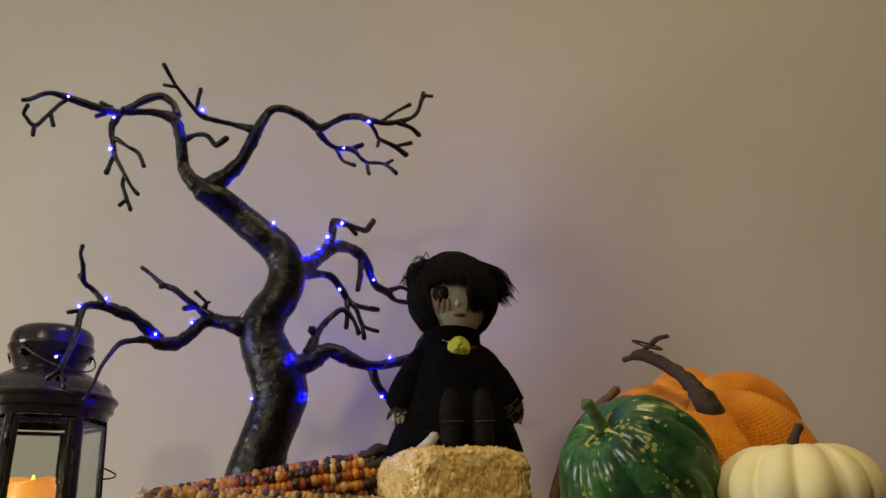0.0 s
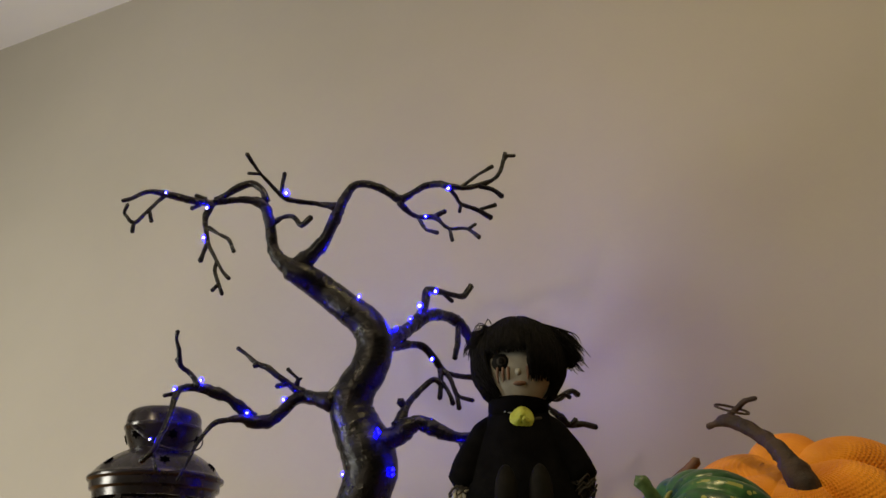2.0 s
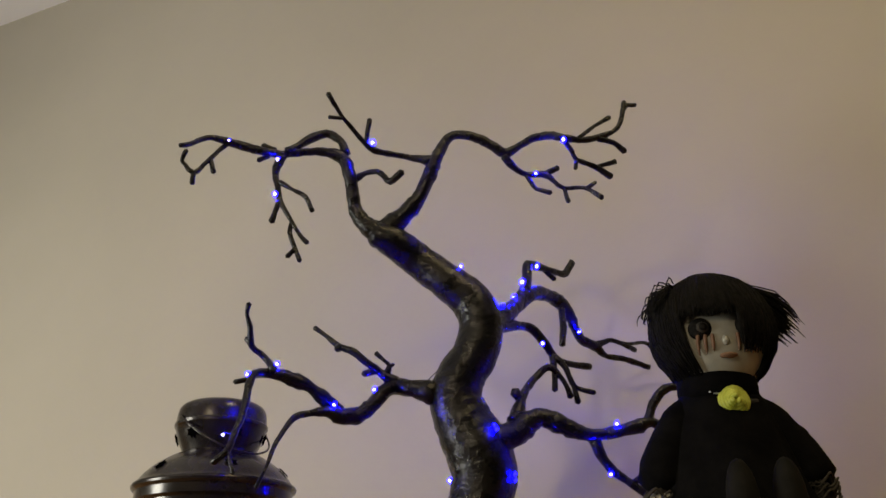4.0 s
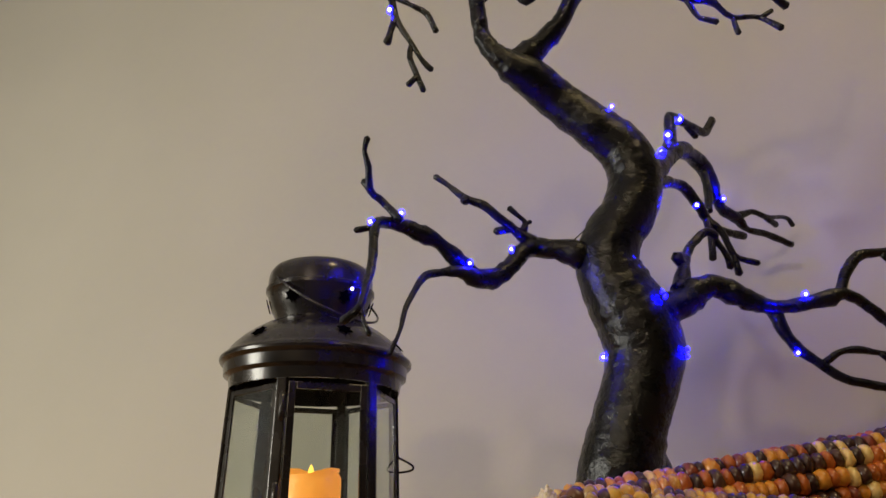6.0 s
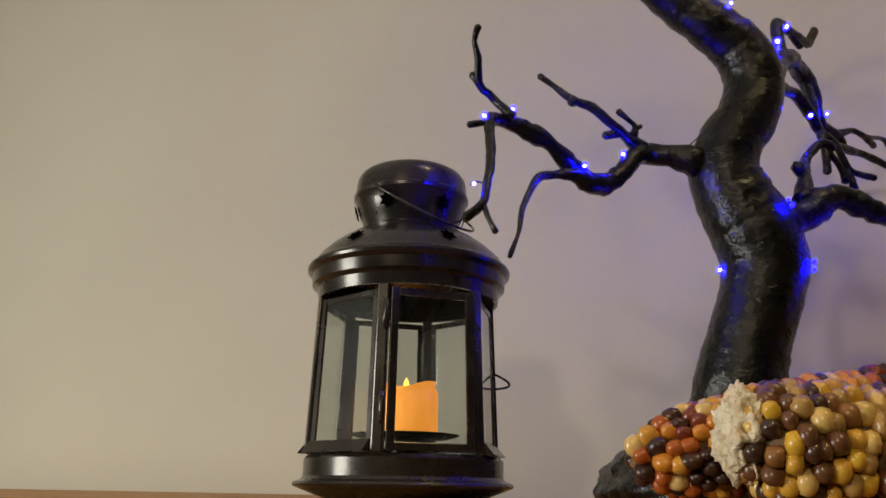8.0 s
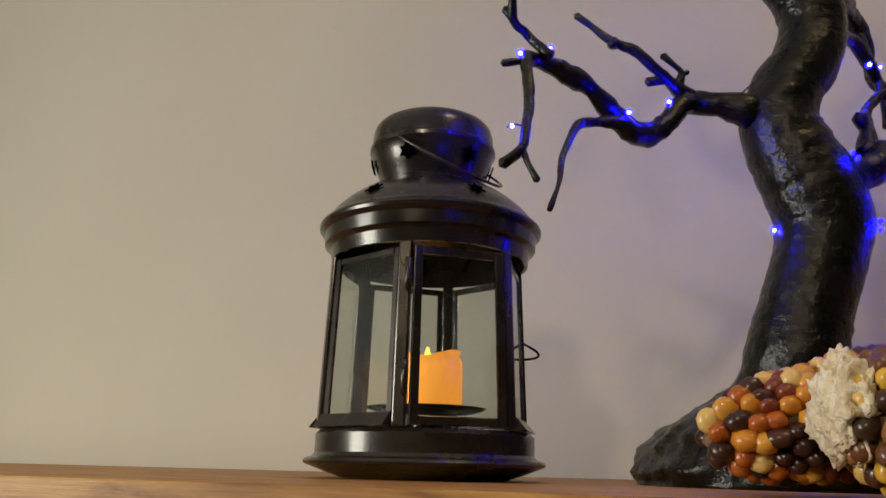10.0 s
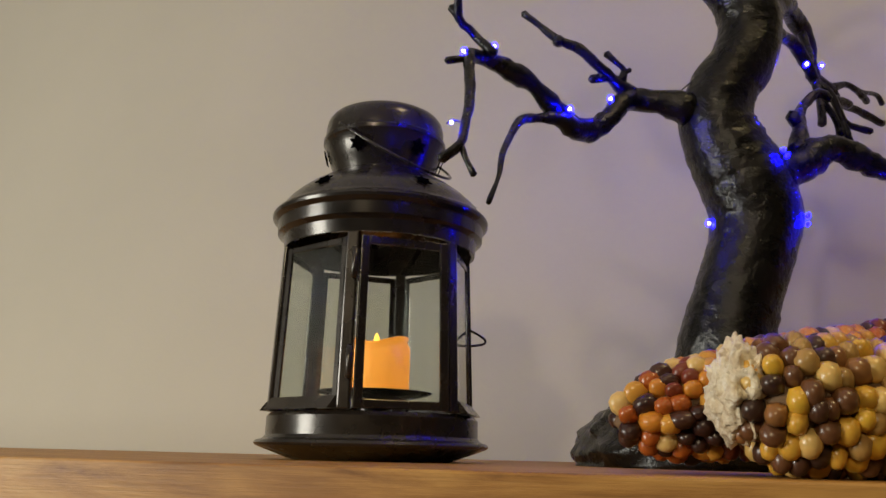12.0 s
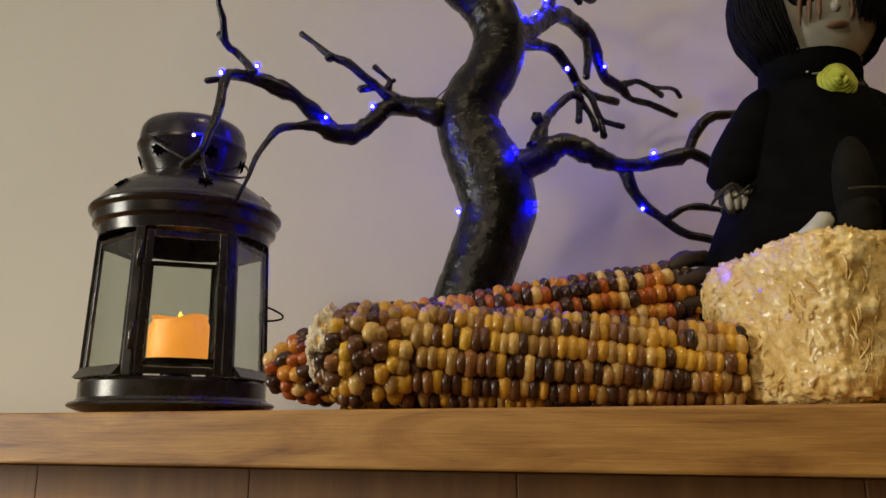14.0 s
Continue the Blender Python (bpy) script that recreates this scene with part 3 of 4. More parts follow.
stem("twig", [(0.310, 0.322, 1.686, 0.0036), (0.321, 0.325, 1.672, 0.0031), (0.326, 0.328, 1.656, 0.0030), (0.331, 0.330, 1.650, 0.0025), (0.346, 0.335, 1.645, 0.0020)])
stem("twig", [(0.327, 0.328, 1.655, 0.0025), (0.330, 0.330, 1.636, 0.0025)])
stem("twig", [(0.310, 0.320, 1.684, 0.0031), (0.312, 0.318, 1.666, 0.0030), (0.311, 0.316, 1.647, 0.0025)])
stem("twig", [(0.312, 0.318, 1.669, 0.0031), (0.321, 0.322, 1.653, 0.0025), (0.324, 0.325, 1.641, 0.0025)])
stem("limb", [(0.263, 0.245, 1.586, 0.0190), (0.282, 0.252, 1.592, 0.0122), (0.295, 0.256, 1.601, 0.0105), (0.310, 0.262, 1.608, 0.0082), (0.326, 0.270, 1.601, 0.0077), (0.344, 0.278, 1.593, 0.0068), (0.359, 0.287, 1.593, 0.0055), (0.376, 0.290, 1.595, 0.0059), (0.391, 0.295, 1.599, 0.0059), (0.400, 0.298, 1.602, 0.0050), (0.412, 0.305, 1.596, 0.0041), (0.425, 0.312, 1.584, 0.0036), (0.432, 0.316, 1.577, 0.0032), (0.456, 0.340, 1.587, 0.0023)])
stem("twig", [(0.398, 0.298, 1.603, 0.0046), (0.405, 0.300, 1.619, 0.0037), (0.416, 0.305, 1.632, 0.0037), (0.434, 0.312, 1.635, 0.0033), (0.443, 0.316, 1.637, 0.0023), (0.447, 0.318, 1.632, 0.0023), (0.457, 0.325, 1.638, 0.0019), (0.463, 0.330, 1.634, 0.0019)])
stem("twig", [(0.432, 0.310, 1.633, 0.0023), (0.448, 0.320, 1.616, 0.0018)])
stem("twig", [(0.439, 0.325, 1.637, 0.0038), (0.447, 0.333, 1.635, 0.0038), (0.455, 0.342, 1.642, 0.0038), (0.461, 0.350, 1.647, 0.0032), (0.466, 0.357, 1.643, 0.0026)])
stem("twig", [(0.443, 0.320, 1.620, 0.0037), (0.452, 0.325, 1.613, 0.0037), (0.460, 0.330, 1.604, 0.0037), (0.472, 0.338, 1.606, 0.0031), (0.486, 0.345, 1.602, 0.0025)])
stem("twig", [(0.461, 0.330, 1.604, 0.0031), (0.467, 0.333, 1.610, 0.0025)])
stem("branch", [(0.350, 0.286, 1.593, 0.0064), (0.355, 0.288, 1.575, 0.0050), (0.364, 0.293, 1.561, 0.0045), (0.377, 0.298, 1.550, 0.0040), (0.390, 0.303, 1.540, 0.0035), (0.407, 0.308, 1.535, 0.0031), (0.427, 0.315, 1.532, 0.0026), (0.444, 0.330, 1.535, 0.0018)])
stem("twig", [(0.379, 0.298, 1.551, 0.0031), (0.391, 0.303, 1.559, 0.0027), (0.404, 0.308, 1.561, 0.0027), (0.418, 0.312, 1.558, 0.0022), (0.436, 0.318, 1.555, 0.0022)])
stem("twig", [(0.418, 0.312, 1.558, 0.0022), (0.427, 0.315, 1.549, 0.0018)])
stem("twig", [(0.288, 0.256, 1.605, 0.0073), (0.291, 0.268, 1.629, 0.0042), (0.296, 0.292, 1.652, 0.0039), (0.309, 0.303, 1.667, 0.0035), (0.316, 0.306, 1.662, 0.0025)])
stem("twig", [(0.290, 0.268, 1.628, 0.0042), (0.286, 0.262, 1.635, 0.0038)])


def tree_base():
    """Uneven lump of a foot that flares out from the trunk."""
    bm = bmesh.new()
    prof = [(0.0, 0.0), (0.108, 0.0), (0.111, 0.008), (0.104, 0.022), (0.088, 0.036), (0.066, 0.048), (0.046, 0.060), (0.035, 0.074), (0.029, 0.088), (0.0, 0.095)]
    prof = [(float(r * 0.94), float(z)) for r, z in zip(np.interp(np.linspace(0, 9, 46), range(10), [q[0] for q in prof]), np.interp(np.linspace(0, 9, 46), range(10), [q[1] for q in prof]))]
    lathe(bm, prof, 96)
    for v in bm.verts:
        k = 1 + 0.10 * noise.noise(v.co * 28) + 0.05 * noise.noise(v.co * 90)
        if v.co.z > 0.001:
            v.co.x, v.co.y = v.co.x * k, v.co.y * k
        v.co.x -= 0.004
    part("base", bm, BLACK, tree)


tree_base()


def led(place, r=0.0015, tip=True):
    """A blue lens; tip: its bright end faces the room."""
    bm = bmesh.new()
    blob(bm, Matrix.Translation(place) @ pose(0, 0, 0, 20, 30, 0), (r * 1.5, r * 1.5, r * 1.9), 2, 0)
    if tip:
        q = max(r, 0.0011)
        blob(bm, Matrix.Translation(Vector(place) + Vector((0.0002, -r * 1.0, -r * 0.5))), (q, q, q), 2, 1)
    bm.transform(inv)
    part("led_bulb", bm, [LENS, LED], tree)


for p in ((0.297, 0.338, 1.793), (0.281, 0.300, 1.744), (0.287, 0.313, 1.766)):
    led(p, 0.0019)
for p in ((0.192, 0.150, 1.866), (0.361, 0.235, 1.876), (0.108, 0.115, 1.848), (0.107, 0.117, 1.811), (0.304, 0.311, 1.695)):
    led(p, 0.0015)
for p in ((0.286, 0.252, 1.604), (0.228, 0.243, 1.557), (0.100, 0.110, 1.634), (0.111, 0.136, 1.649), (0.172, 0.203, 1.636), (0.325, 0.392, 1.731), (0.373, 0.282, 1.600), (0.362, 0.287, 1.558), (0.151, 0.168, 1.616)):
    led(p, 0.0012)
for p in ((0.253, 0.220, 1.751), (0.231, 0.238, 1.668), (0.073, 0.083, 1.860), (0.329, 0.239, 1.847)):
    led(p, 0.0009)
led((0.103, 0.082, 1.577), 0.0006)
# bulbs turned towards the trunk, their lit sides alone showing
for p, r in (((0.2780, 0.229, 1.594), 0.0010), ((0.2760, 0.230, 1.598), 0.0008), ((0.2880, 0.243, 1.557), 0.0010), ((0.2875, 0.244, 1.552), 0.0008), ((0.2800, 0.262, 1.722), 0.0009)):
    led(p, r, False)


def light_wire(pts):
    bm = bmesh.new()
    tube(bm, [(*p, 0.0005) for p in pts], 5, 0.006)
    bm.transform(inv)
    part("light_wire", bm, WIRE, tree)


light_wire([(0.100, 0.083, 1.577), (0.103, 0.084, 1.579), (0.108, 0.087, 1.578)])
light_wire([(0.233, 0.231, 1.664), (0.222, 0.228, 1.652), (0.212, 0.226, 1.643), (0.205, 0.222, 1.634)])
light_wire([(0.285, 0.252, 1.604), (0.272, 0.236, 1.600), (0.262, 0.232, 1.613), (0.252, 0.232, 1.630)])
light_wire([(0.174, 0.204, 1.634), (0.170, 0.196, 1.622), (0.160, 0.184, 1.612), (0.150, 0.170, 1.616)])


# ---- lantern ----
def lantern():
    base = empty("lantern", pose(0.013, 0.195, SHELF), "dark bronze metal hexagonal lantern with glass panes on the shelf", "lantern")

    def turned(name, prof, mat=IRON, sides=72):
        bm = bmesh.new()
        lathe(bm, prof, sides)
        bmesh.ops.recalc_face_normals(bm, faces=bm.faces[:])
        for e in bm.edges:
            e.smooth = len(e.link_faces) < 2 or e.calc_face_angle(0) < 0.5
        return part(name, bm, mat, base)
    turned("base", [(0, 0.0), (0.050, 0.0), (0.054, 0.001), (0.068, 0.006), (0.0745, 0.0085), (0.0755, 0.0100), (0.0745, 0.0115), (0.070, 0.013),
                    (0.0685, 0.015), (0.0685, 0.026), (0.066, 0.0285), (0, 0.029)])
    turned("roof", [(0.0, 0.1872), (0.0340, 0.1865), (0.0490, 0.1795), (0.0600, 0.1705), (0.0650, 0.1610), (0.0640, 0.1500), (0.0628, 0.1362), (0.0650, 0.1362), (0.0662, 0.1440), (0.0680, 0.1455), (0.0700, 0.1465), (0.0706, 0.1540), (0.0722, 0.1550),
                    (0.0738, 0.1566), (0.0742, 0.1585), (0.0734, 0.1602), (0.0712, 0.1612), (0.0690, 0.1640), (0.0655, 0.1690), (0.0590, 0.1755), (0.0510, 0.1815),
                    (0.0430, 0.1865), (0.0365, 0.1895), (0.0350, 0.191), (0.0, 0.192)])
    turned("chimney", [(0.0, 0.189), (0.0330, 0.189), (0.0338, 0.192), (0.0372, 0.199), (0.0402, 0.2070), (0.0418, 0.2130), (0.0432, 0.2145), (0.0434, 0.2170), (0.0420, 0.2185),
                       (0.0416, 0.2265), (0.0406, 0.2310), (0.0382, 0.2345), (0.0345, 0.2368), (0.0200, 0.2390), (0.0, 0.2395)])
    R, z0, z1, turn = 0.0645, 0.029, 0.1365, radians(-80.5)

    def flare(bm):
        """The glazed body widens a little towards its foot."""
        for v in bm.verts:
            k = 1 + 0.055 * (z1 - v.co.z) / (z1 - z0)
            v.co.x, v.co.y = v.co.x * k, v.co.y * k
    corner = [Vector((R * math.cos(turn + k * math.pi / 3), R * math.sin(turn + k * math.pi / 3), 0)) for k in range(6)]
    for k in range(6):
        a, b = corner[k], corner[(k + 1) % 6]
        out = ((a + b) / 2).normalized()
        along = (b - a).normalized()
        m = Matrix((Vector((*along, 0)), Vector((*out, 0)), Vector((0, 0, 1, 0)), Vector((0, 0, 0, 1)))).transposed()
        m.translation = (a + b) / 2
        half = (b - a).length / 2
        # folded corner post
        bm = bmesh.new()
        q = a.normalized()
        t = Vector((-q.y, q.x, 0))
        pm = Matrix((Vector((*t, 0)), Vector((*q, 0)), Vector((0, 0, 1, 0)), Vector((0, 0, 0, 1)))).transposed()
        pm.translation = a * 0.985
        box(bm, (-0.0038, -0.0035, z0), (0.0038, 0.0018, z1), 0.0011, pm)
        flare(bm)
        part("corner_post", bm, IRON, base, smooth=False)
        # frame of the pane: four flat bars
        door = k == 0
        proud = 0.0035 if door else 0.0
        w = 0.0052 if door else 0.0042
        inn = half - 0.0045
        bm = bmesh.new()
        d0, d1 = -0.0015 + proud, 0.0010 + proud
        box(bm, (-inn, d0, z0 + 0.001), (-inn + w, d1, z1 - 0.003), 0.0006, m)
        box(bm, (inn - w, d0, z0 + 0.001), (inn, d1, z1 - 0.003), 0.0006, m)
        box(bm, (-inn + w, d0, z1 - 0.003 - w), (inn - w, d1, z1 - 0.003), 0.0006, m)
        box(bm, (-inn + w, d0, z0 + 0.001), (inn - w, d1, z0 + 0.001 + w), 0.0006, m)
        if not door:
            # sloping sill under the fixed pane
            s = bmesh.ops.create_cube(bm, size=1.0)["verts"]
            for v in s:
                x = v.co.x * 2 * inn
                y = 0.0012 + (v.co.y + 0.5) * (0.0065 if v.co.z < 0 else 0.0008)
                v.co = m @ Vector((x, y, z0 + 0.0005 + (v.co.z + 0.5) * 0.0075))
        flare(bm)
        frame_ob = part("door_frame" if door else "pane_frame", bm, IRON, base, "hinged dark metal door frame" if door else "", smooth=False)
        bm = bmesh.new()
        box(bm, (-inn + 0.002, -0.0009 + proud * 0.8, z0 + 0.003), (inn - 0.002, 0.0003 + proud * 0.8, z1 - 0.005), 0, m)
        flare(bm)
        pane = part("pane", bm, GLASS, frame_ob, "clear glass pane", smooth=False)
        pane.visible_shadow = False
        if door:
            for zz in (z0 + 0.018, z1 - 0.030):
                bm = bmesh.new()
                tube(bm, [(-half + 0.001, 0.0045, zz, 0.0021), (-half + 0.001, 0.0045, zz + 0.018, 0.0021)], 10, 0.01)
                bm.transform(m)
                flare(bm)
                part("hinge", bm, IRON, base)
    bm = bmesh.new()
    la = radians(41)
    pts = [(0.061, 0.0915), (0.069, 0.0895), (0.0785, 0.0850), (0.0800, 0.0825), (0.0775, 0.0805), (0.069, 0.0790), (0.062, 0.0795)]
    tube(bm, [(r * math.cos(la), r * math.sin(la), z, 0.0009) for r, z in pts], 7, 0.002)
    part("latch", bm, IRON, base, "bent wire latch")
    # star-shaped vent holes, not cut: black plates on the metal stand for their shade
    def star(name, ang, r, z, tilt, size):
        bm = bmesh.new()
        vs = []
        for j in range(12):
            rr = size if j % 2 == 0 else size * 0.55
            vs.append(bm.verts.new((rr * math.sin(j * math.pi / 6), 0, rr * math.cos(j * math.pi / 6))))
        bm.faces.new(vs)
        ext = bmesh.ops.extrude_face_region(bm, geom=bm.faces[:])
        bmesh.ops.translate(bm, verts=[v for v in ext["geom"] if isinstance(v, bmesh.types.BMVert)], vec=(0, -0.0008, 0))
        bmesh.ops.recalc_face_normals(bm, faces=bm.faces[:])
        bm.transform(pose(r * math.cos(radians(ang)), r * math.sin(radians(ang)), z, tilt, 0, ang + 90))
        part(name, bm, HOLE_SHADE, base, "black star-shaped plate for the shade of a vent hole", smooth=False)
    for k in range(6):
        star("vent_star", -92 + 60 * k, 0.0403, 0.2045, 17, 0.0062)
        star("vent_star", -102 + 60 * k, 0.0630, 0.1722, -45, 0.0062)
    # wire handle folded down
    bm = bmesh.new()
    pts = []
    for k in range(13):
        a = math.pi * k / 12
        lx, ly = 0.0435 * math.cos(a), -0.050 * math.sin(a)
        pts.append((lx, ly, 0.2210 - 0.0365 * math.sin(a), 0.0010))
    tube(bm, pts, 7, 0.004)
    bm.transform(pose(0, 0, 0, 0, 0, 68))
    part("wire_handle", bm, IRON, base)
    # tray that holds the candle
    bm = bmesh.new()
    lathe(bm, [(0, 0.0405), (0.030, 0.0405), (0.037, 0.0425), (0.0385, 0.0435), (0.037, 0.0438), (0.029, 0.0420), (0, 0.0420)], 48)
    lathe(bm, [(0.012, 0.029), (0.012, 0.0406)], 24)
    part("candle_tray", bm, IRON, base)
    return base


HOLE_SHADE = material("hole_shade_black", [(0.3, (0.001, 0.001, 0.001)), (0.7, (0.002, 0.002, 0.002))], rough=0.9, spec=0.0)
lantern()


def candle():
    c = empty("led_candle", pose(0.013, 0.195, SHELF + 0.0422, 0, 0, -60), "short orange glowing flameless candle inside the lantern", "candle")
    bm = bmesh.new()
    lathe(bm, [(0, 0), (0.0220, 0), (0.0227, 0.001), (0.0227, 0.030), (0.0198, 0.0355), (0.0214, 0.0370), (0.0198, 0.0360), (0.0150, 0.0335), (0, 0.033)], 56)
    for v in bm.verts:
        if v.co.z > 0.028:
            v.co.z += 0.0025 * math.sin(2 * math.atan2(v.co.y, v.co.x)) - 0.004 * max(0, v.co.x / 0.026) + 0.001 * noise.noise(v.co * 160)
    part("wax_body", bm, WAX, c)
    bm = bmesh.new()
    lathe(bm, [(0, 0.030), (0.0020, 0.0330), (0.0021, 0.0355), (0.0013, 0.0385), (0, 0.0410)], 16)
    part("flame", bm, FLAME, c, "small yellow plastic flame")


candle()


# ---- straw bale ----
def straw_bale():
    b = empty("straw_bale", pose(0.470, 0.090, SHELF, 0, 0, 30), "small glossy golden straw bale on the shelf", "straw bale")
    bm = bmesh.new()
    hx, hy, h = 0.0505, 0.053, 0.073
    bmesh.ops.create_cube(bm, size=2.0)
    bmesh.ops.subdivide_edges(bm, edges=bm.edges[:], cuts=64, use_grid_fill=True)
    for v in bm.verts:
        c = v.co
        q = (abs(c.x) ** 7 + abs(c.y) ** 7 + abs(c.z) ** 7) ** (1 / 7)
        n = Vector((c.x ** 5, c.y ** 5, c.z ** 5)).normalized()
        w = Vector((c.x / q * hx, c.y / q * hy, (c.z / q + 1) * h / 2))
        end = abs(n.x) > abs(n.y)
        f1 = abs(noise.noise(Vector((w.x * 420, w.y * 420, w.z * (95 if not end else 160)))))
        f2 = abs(noise.noise(Vector(((w.y + w.z) * 330, (w.y - w.z) * 90, w.x * 300))))
        f3 = abs(noise.noise(Vector(((w.y - w.z) * 330, (w.y + w.z) * 90, w.x * 300 + 7))))
        k = (0.0034 * (f2 + f3) if end else 0.0042 * f1 + 0.0018 * f2) + 0.0024 * noise.noise(w * 65)
        w += n * (k - 0.0015)
        w.z = max(w.z, 0.0)
        v.co = w
    part("body", bm, STRAW, b)
    rng = random.Random(5)
    bm = bmesh.new()
    for i in range(520):
        face = rng.random()
        ln = rng.uniform(0.007, 0.014)
        bend = rng.uniform(-0.10, 0.10)
        r = rng.uniform(0.00025, 0.0006)
        if face < 0.42:      # front and back
            x, z, s = rng.uniform(-hx + 0.010, hx - 0.010), rng.uniform(0.008, h - 0.014), -1 if rng.random() < 0.8 else 1
            a = rng.gauss(1.5, 0.16)
            c, d, o = Vector((x, s * (hy + 0.0008), z)), Vector((math.cos(a), 0, math.sin(a))), Vector((0, s, 0))
        elif face < 0.84:    # ends, swirled
            y, z, s = rng.uniform(-hy + 0.010, hy - 0.010), rng.uniform(0.008, h - 0.014), -1 if rng.random() < 0.75 else 1
            a = math.atan2(z - 0.035, y) + 1.57 + rng.gauss(0, 0.3)
            c, d, o = Vector((s * (hx + 0.0008), y, z)), Vector((0, math.cos(a), math.sin(a))), Vector((s, 0, 0))
        else:
            x, y = rng.uniform(-hx + 0.016, hx - 0.016), rng.uniform(-hy + 0.016, hy - 0.016)
            a = rng.uniform(0, 3.14)
            c, d, o = Vector((x, y, h + 0.0008)), Vector((math.cos(a), math.sin(a), 0)), Vector((0, 0, 1))
        pts = []
        for t in (-0.5, 0, 0.5):
            q = c + d * ln * t + o * (0.0006 * rng.random() - 0.0012 - 0.0022 * (2 * t) ** 2) + d.cross(o) * bend * ln * (t * t)
            q.z = max(q.z, 0.0012)
            pts.append((*q, r))
        tube(bm, pts, 5, 0.02)
    s = part("straw", bm, STRAW, b, "loose flattened straw strands")
    tagged(s, kind="stuff")


straw_bale()


# ---- doll ----
def doll():
    """One plain seated figure."""
    bm = bmesh.new()
    I = Matrix.Identity(4)
    rng = random.Random(11)
    # robe: bell from collar to seat
    prof = [(0.0, 0.0), (0.052, 0.0), (0.057, 0.006), (0.052, 0.022), (0.043, 0.045), (0.038, 0.066), (0.033, 0.084), (0.0285, 0.094), (0.0245, 0.103), (0.0, 0.108)]
    start = len(bm.verts)
    lathe(bm, prof, 40, 0)
    for v in list(bm.verts)[start:]:
        a = math.atan2(v.co.y, v.co.x)
        k = 1 + 0.05 * math.sin(7 * a + 20 * v.co.z) * (1 - v.co.z / 0.11)
        v.co.x, v.co.y = v.co.x * k * 1.05, v.co.y * k * 0.86
    # sleeves, hands with lace
    for s in (-1, 1):
        tube(bm, [(s * 0.020, 0, 0.095, 0.009), (s * 0.028, -0.003, 0.085, 0.0125), (s * 0.037, -0.004, 0.070, 0.0140), (s * 0.044, -0.006, 0.055, 0.0145), (s * 0.0485, -0.008, 0.045, 0.0140)], 16, 0.004, 0.08, s, 0)
        blob(bm, Matrix.Translation((s * 0.0490, -0.011, 0.037)), (0.0068, 0.0065, 0.0095), 3, 6, 0.3)
        for f in range(4):
            x = s * 0.0485 + 0.0034 * (f - 1.5)
            if s < 0:
                tube(bm, [(x, -0.0155, 0.038, 0.0021), (x + 0.0006 * (f - 1.5), -0.0185, 0.033, 0.0020), (x, -0.0180, 0.0290, 0.0015)], 8, 0.002, 0, 0, 3)
        for w in range(7 if s > 0 else 3):
            pts = []
            ph, lift = rng.uniform(0, 6.28), rng.uniform(-0.006, 0.009)
            for k in range(17):
                a = 2 * math.pi * k / 16
                r = 0.0092 + 0.0022 * math.sin(3 * a + ph)
                pts.append((s * 0.0490 + r * math.cos(a), -0.0115 + r * math.sin(a), 0.036 + lift + 0.0032 * math.sin(4 * a + ph), 0.0008))
            tube(bm, pts, 5, 0.003, 0.3, s * 4, 6)
        # leg and upright boot towards the front
        tube(bm, [(s * 0.0130 + 0.0020, -0.020, 0.014, 0.009), (s * 0.0130 + 0.0020, -0.050, 0.012, 0.009)], 12, 0.01, 0, 0, 0)
        blob(bm, Matrix.Translation((s * 0.0130 + 0.0020, -0.058, 0.0265)), (0.0092, 0.0090, 0.0245), 3, 2)
        blob(bm, Matrix.Translation((s * 0.0130 + 0.0020, -0.0585, 0.0125)), (0.0092, 0.0105, 0.0125), 3, 2)
        tube(bm, [(s * 0.0130 - 0.0065, -0.0705, 0.0225, 0.0006), (s * 0.0130 + 0.0020, -0.0720, 0.0225, 0.0006), (s * 0.0130 + 0.0105, -0.0705, 0.0225, 0.0006)], 5, 0.003, 0, 0, 6)
    # high collar
    lathe(bm, [(0.0220, 0.098), (0.0255, 0.099), (0.0262, 0.106), (0.0255, 0.113), (0.0230, 0.1145), (0.0215, 0.106)], 32, 0)
    # white sock hem beside the boot
    box(bm, (-0.036, -0.055, 0.0), (-0.014, -0.046, 0.003), 0.0012, None, 5)
    tube(bm, [(-0.038, -0.050, 0.002, 0.0035), (-0.029, -0.053, 0.007, 0.0050), (-0.0230, -0.054, 0.014, 0.0045)], 8, 0.004, 0, 0, 5)
    # head, face, hair
    hc = Vector((0.002, -0.002, 0.1405))
    blob(bm, Matrix.Translation(hc + Vector((0, 0, -0.0025))), (0.0350, 0.0335, 0.0355), 4, 3)
    blob(bm, Matrix.Translation(hc + Vector((0, -0.032, -0.010))), (0.0026, 0.003, 0.0034), 2, 3)
    for s in (-1, 1):
        blob(bm, Matrix.Translation(hc + Vector((s * 0.0135, -0.0290, -0.001))), (0.0085, 0.0052, 0.0078), 3, 1)
        blob(bm, Matrix.Translation(hc + Vector((s * 0.0135, -0.0335, -0.001))), (0.0042, 0.0013, 0.0040), 2, 6)
        blob(bm, Matrix.Translation(hc + Vector((s * 0.0135, -0.0345, -0.001))), (0.0027, 0.0014, 0.0027), 2, 1)
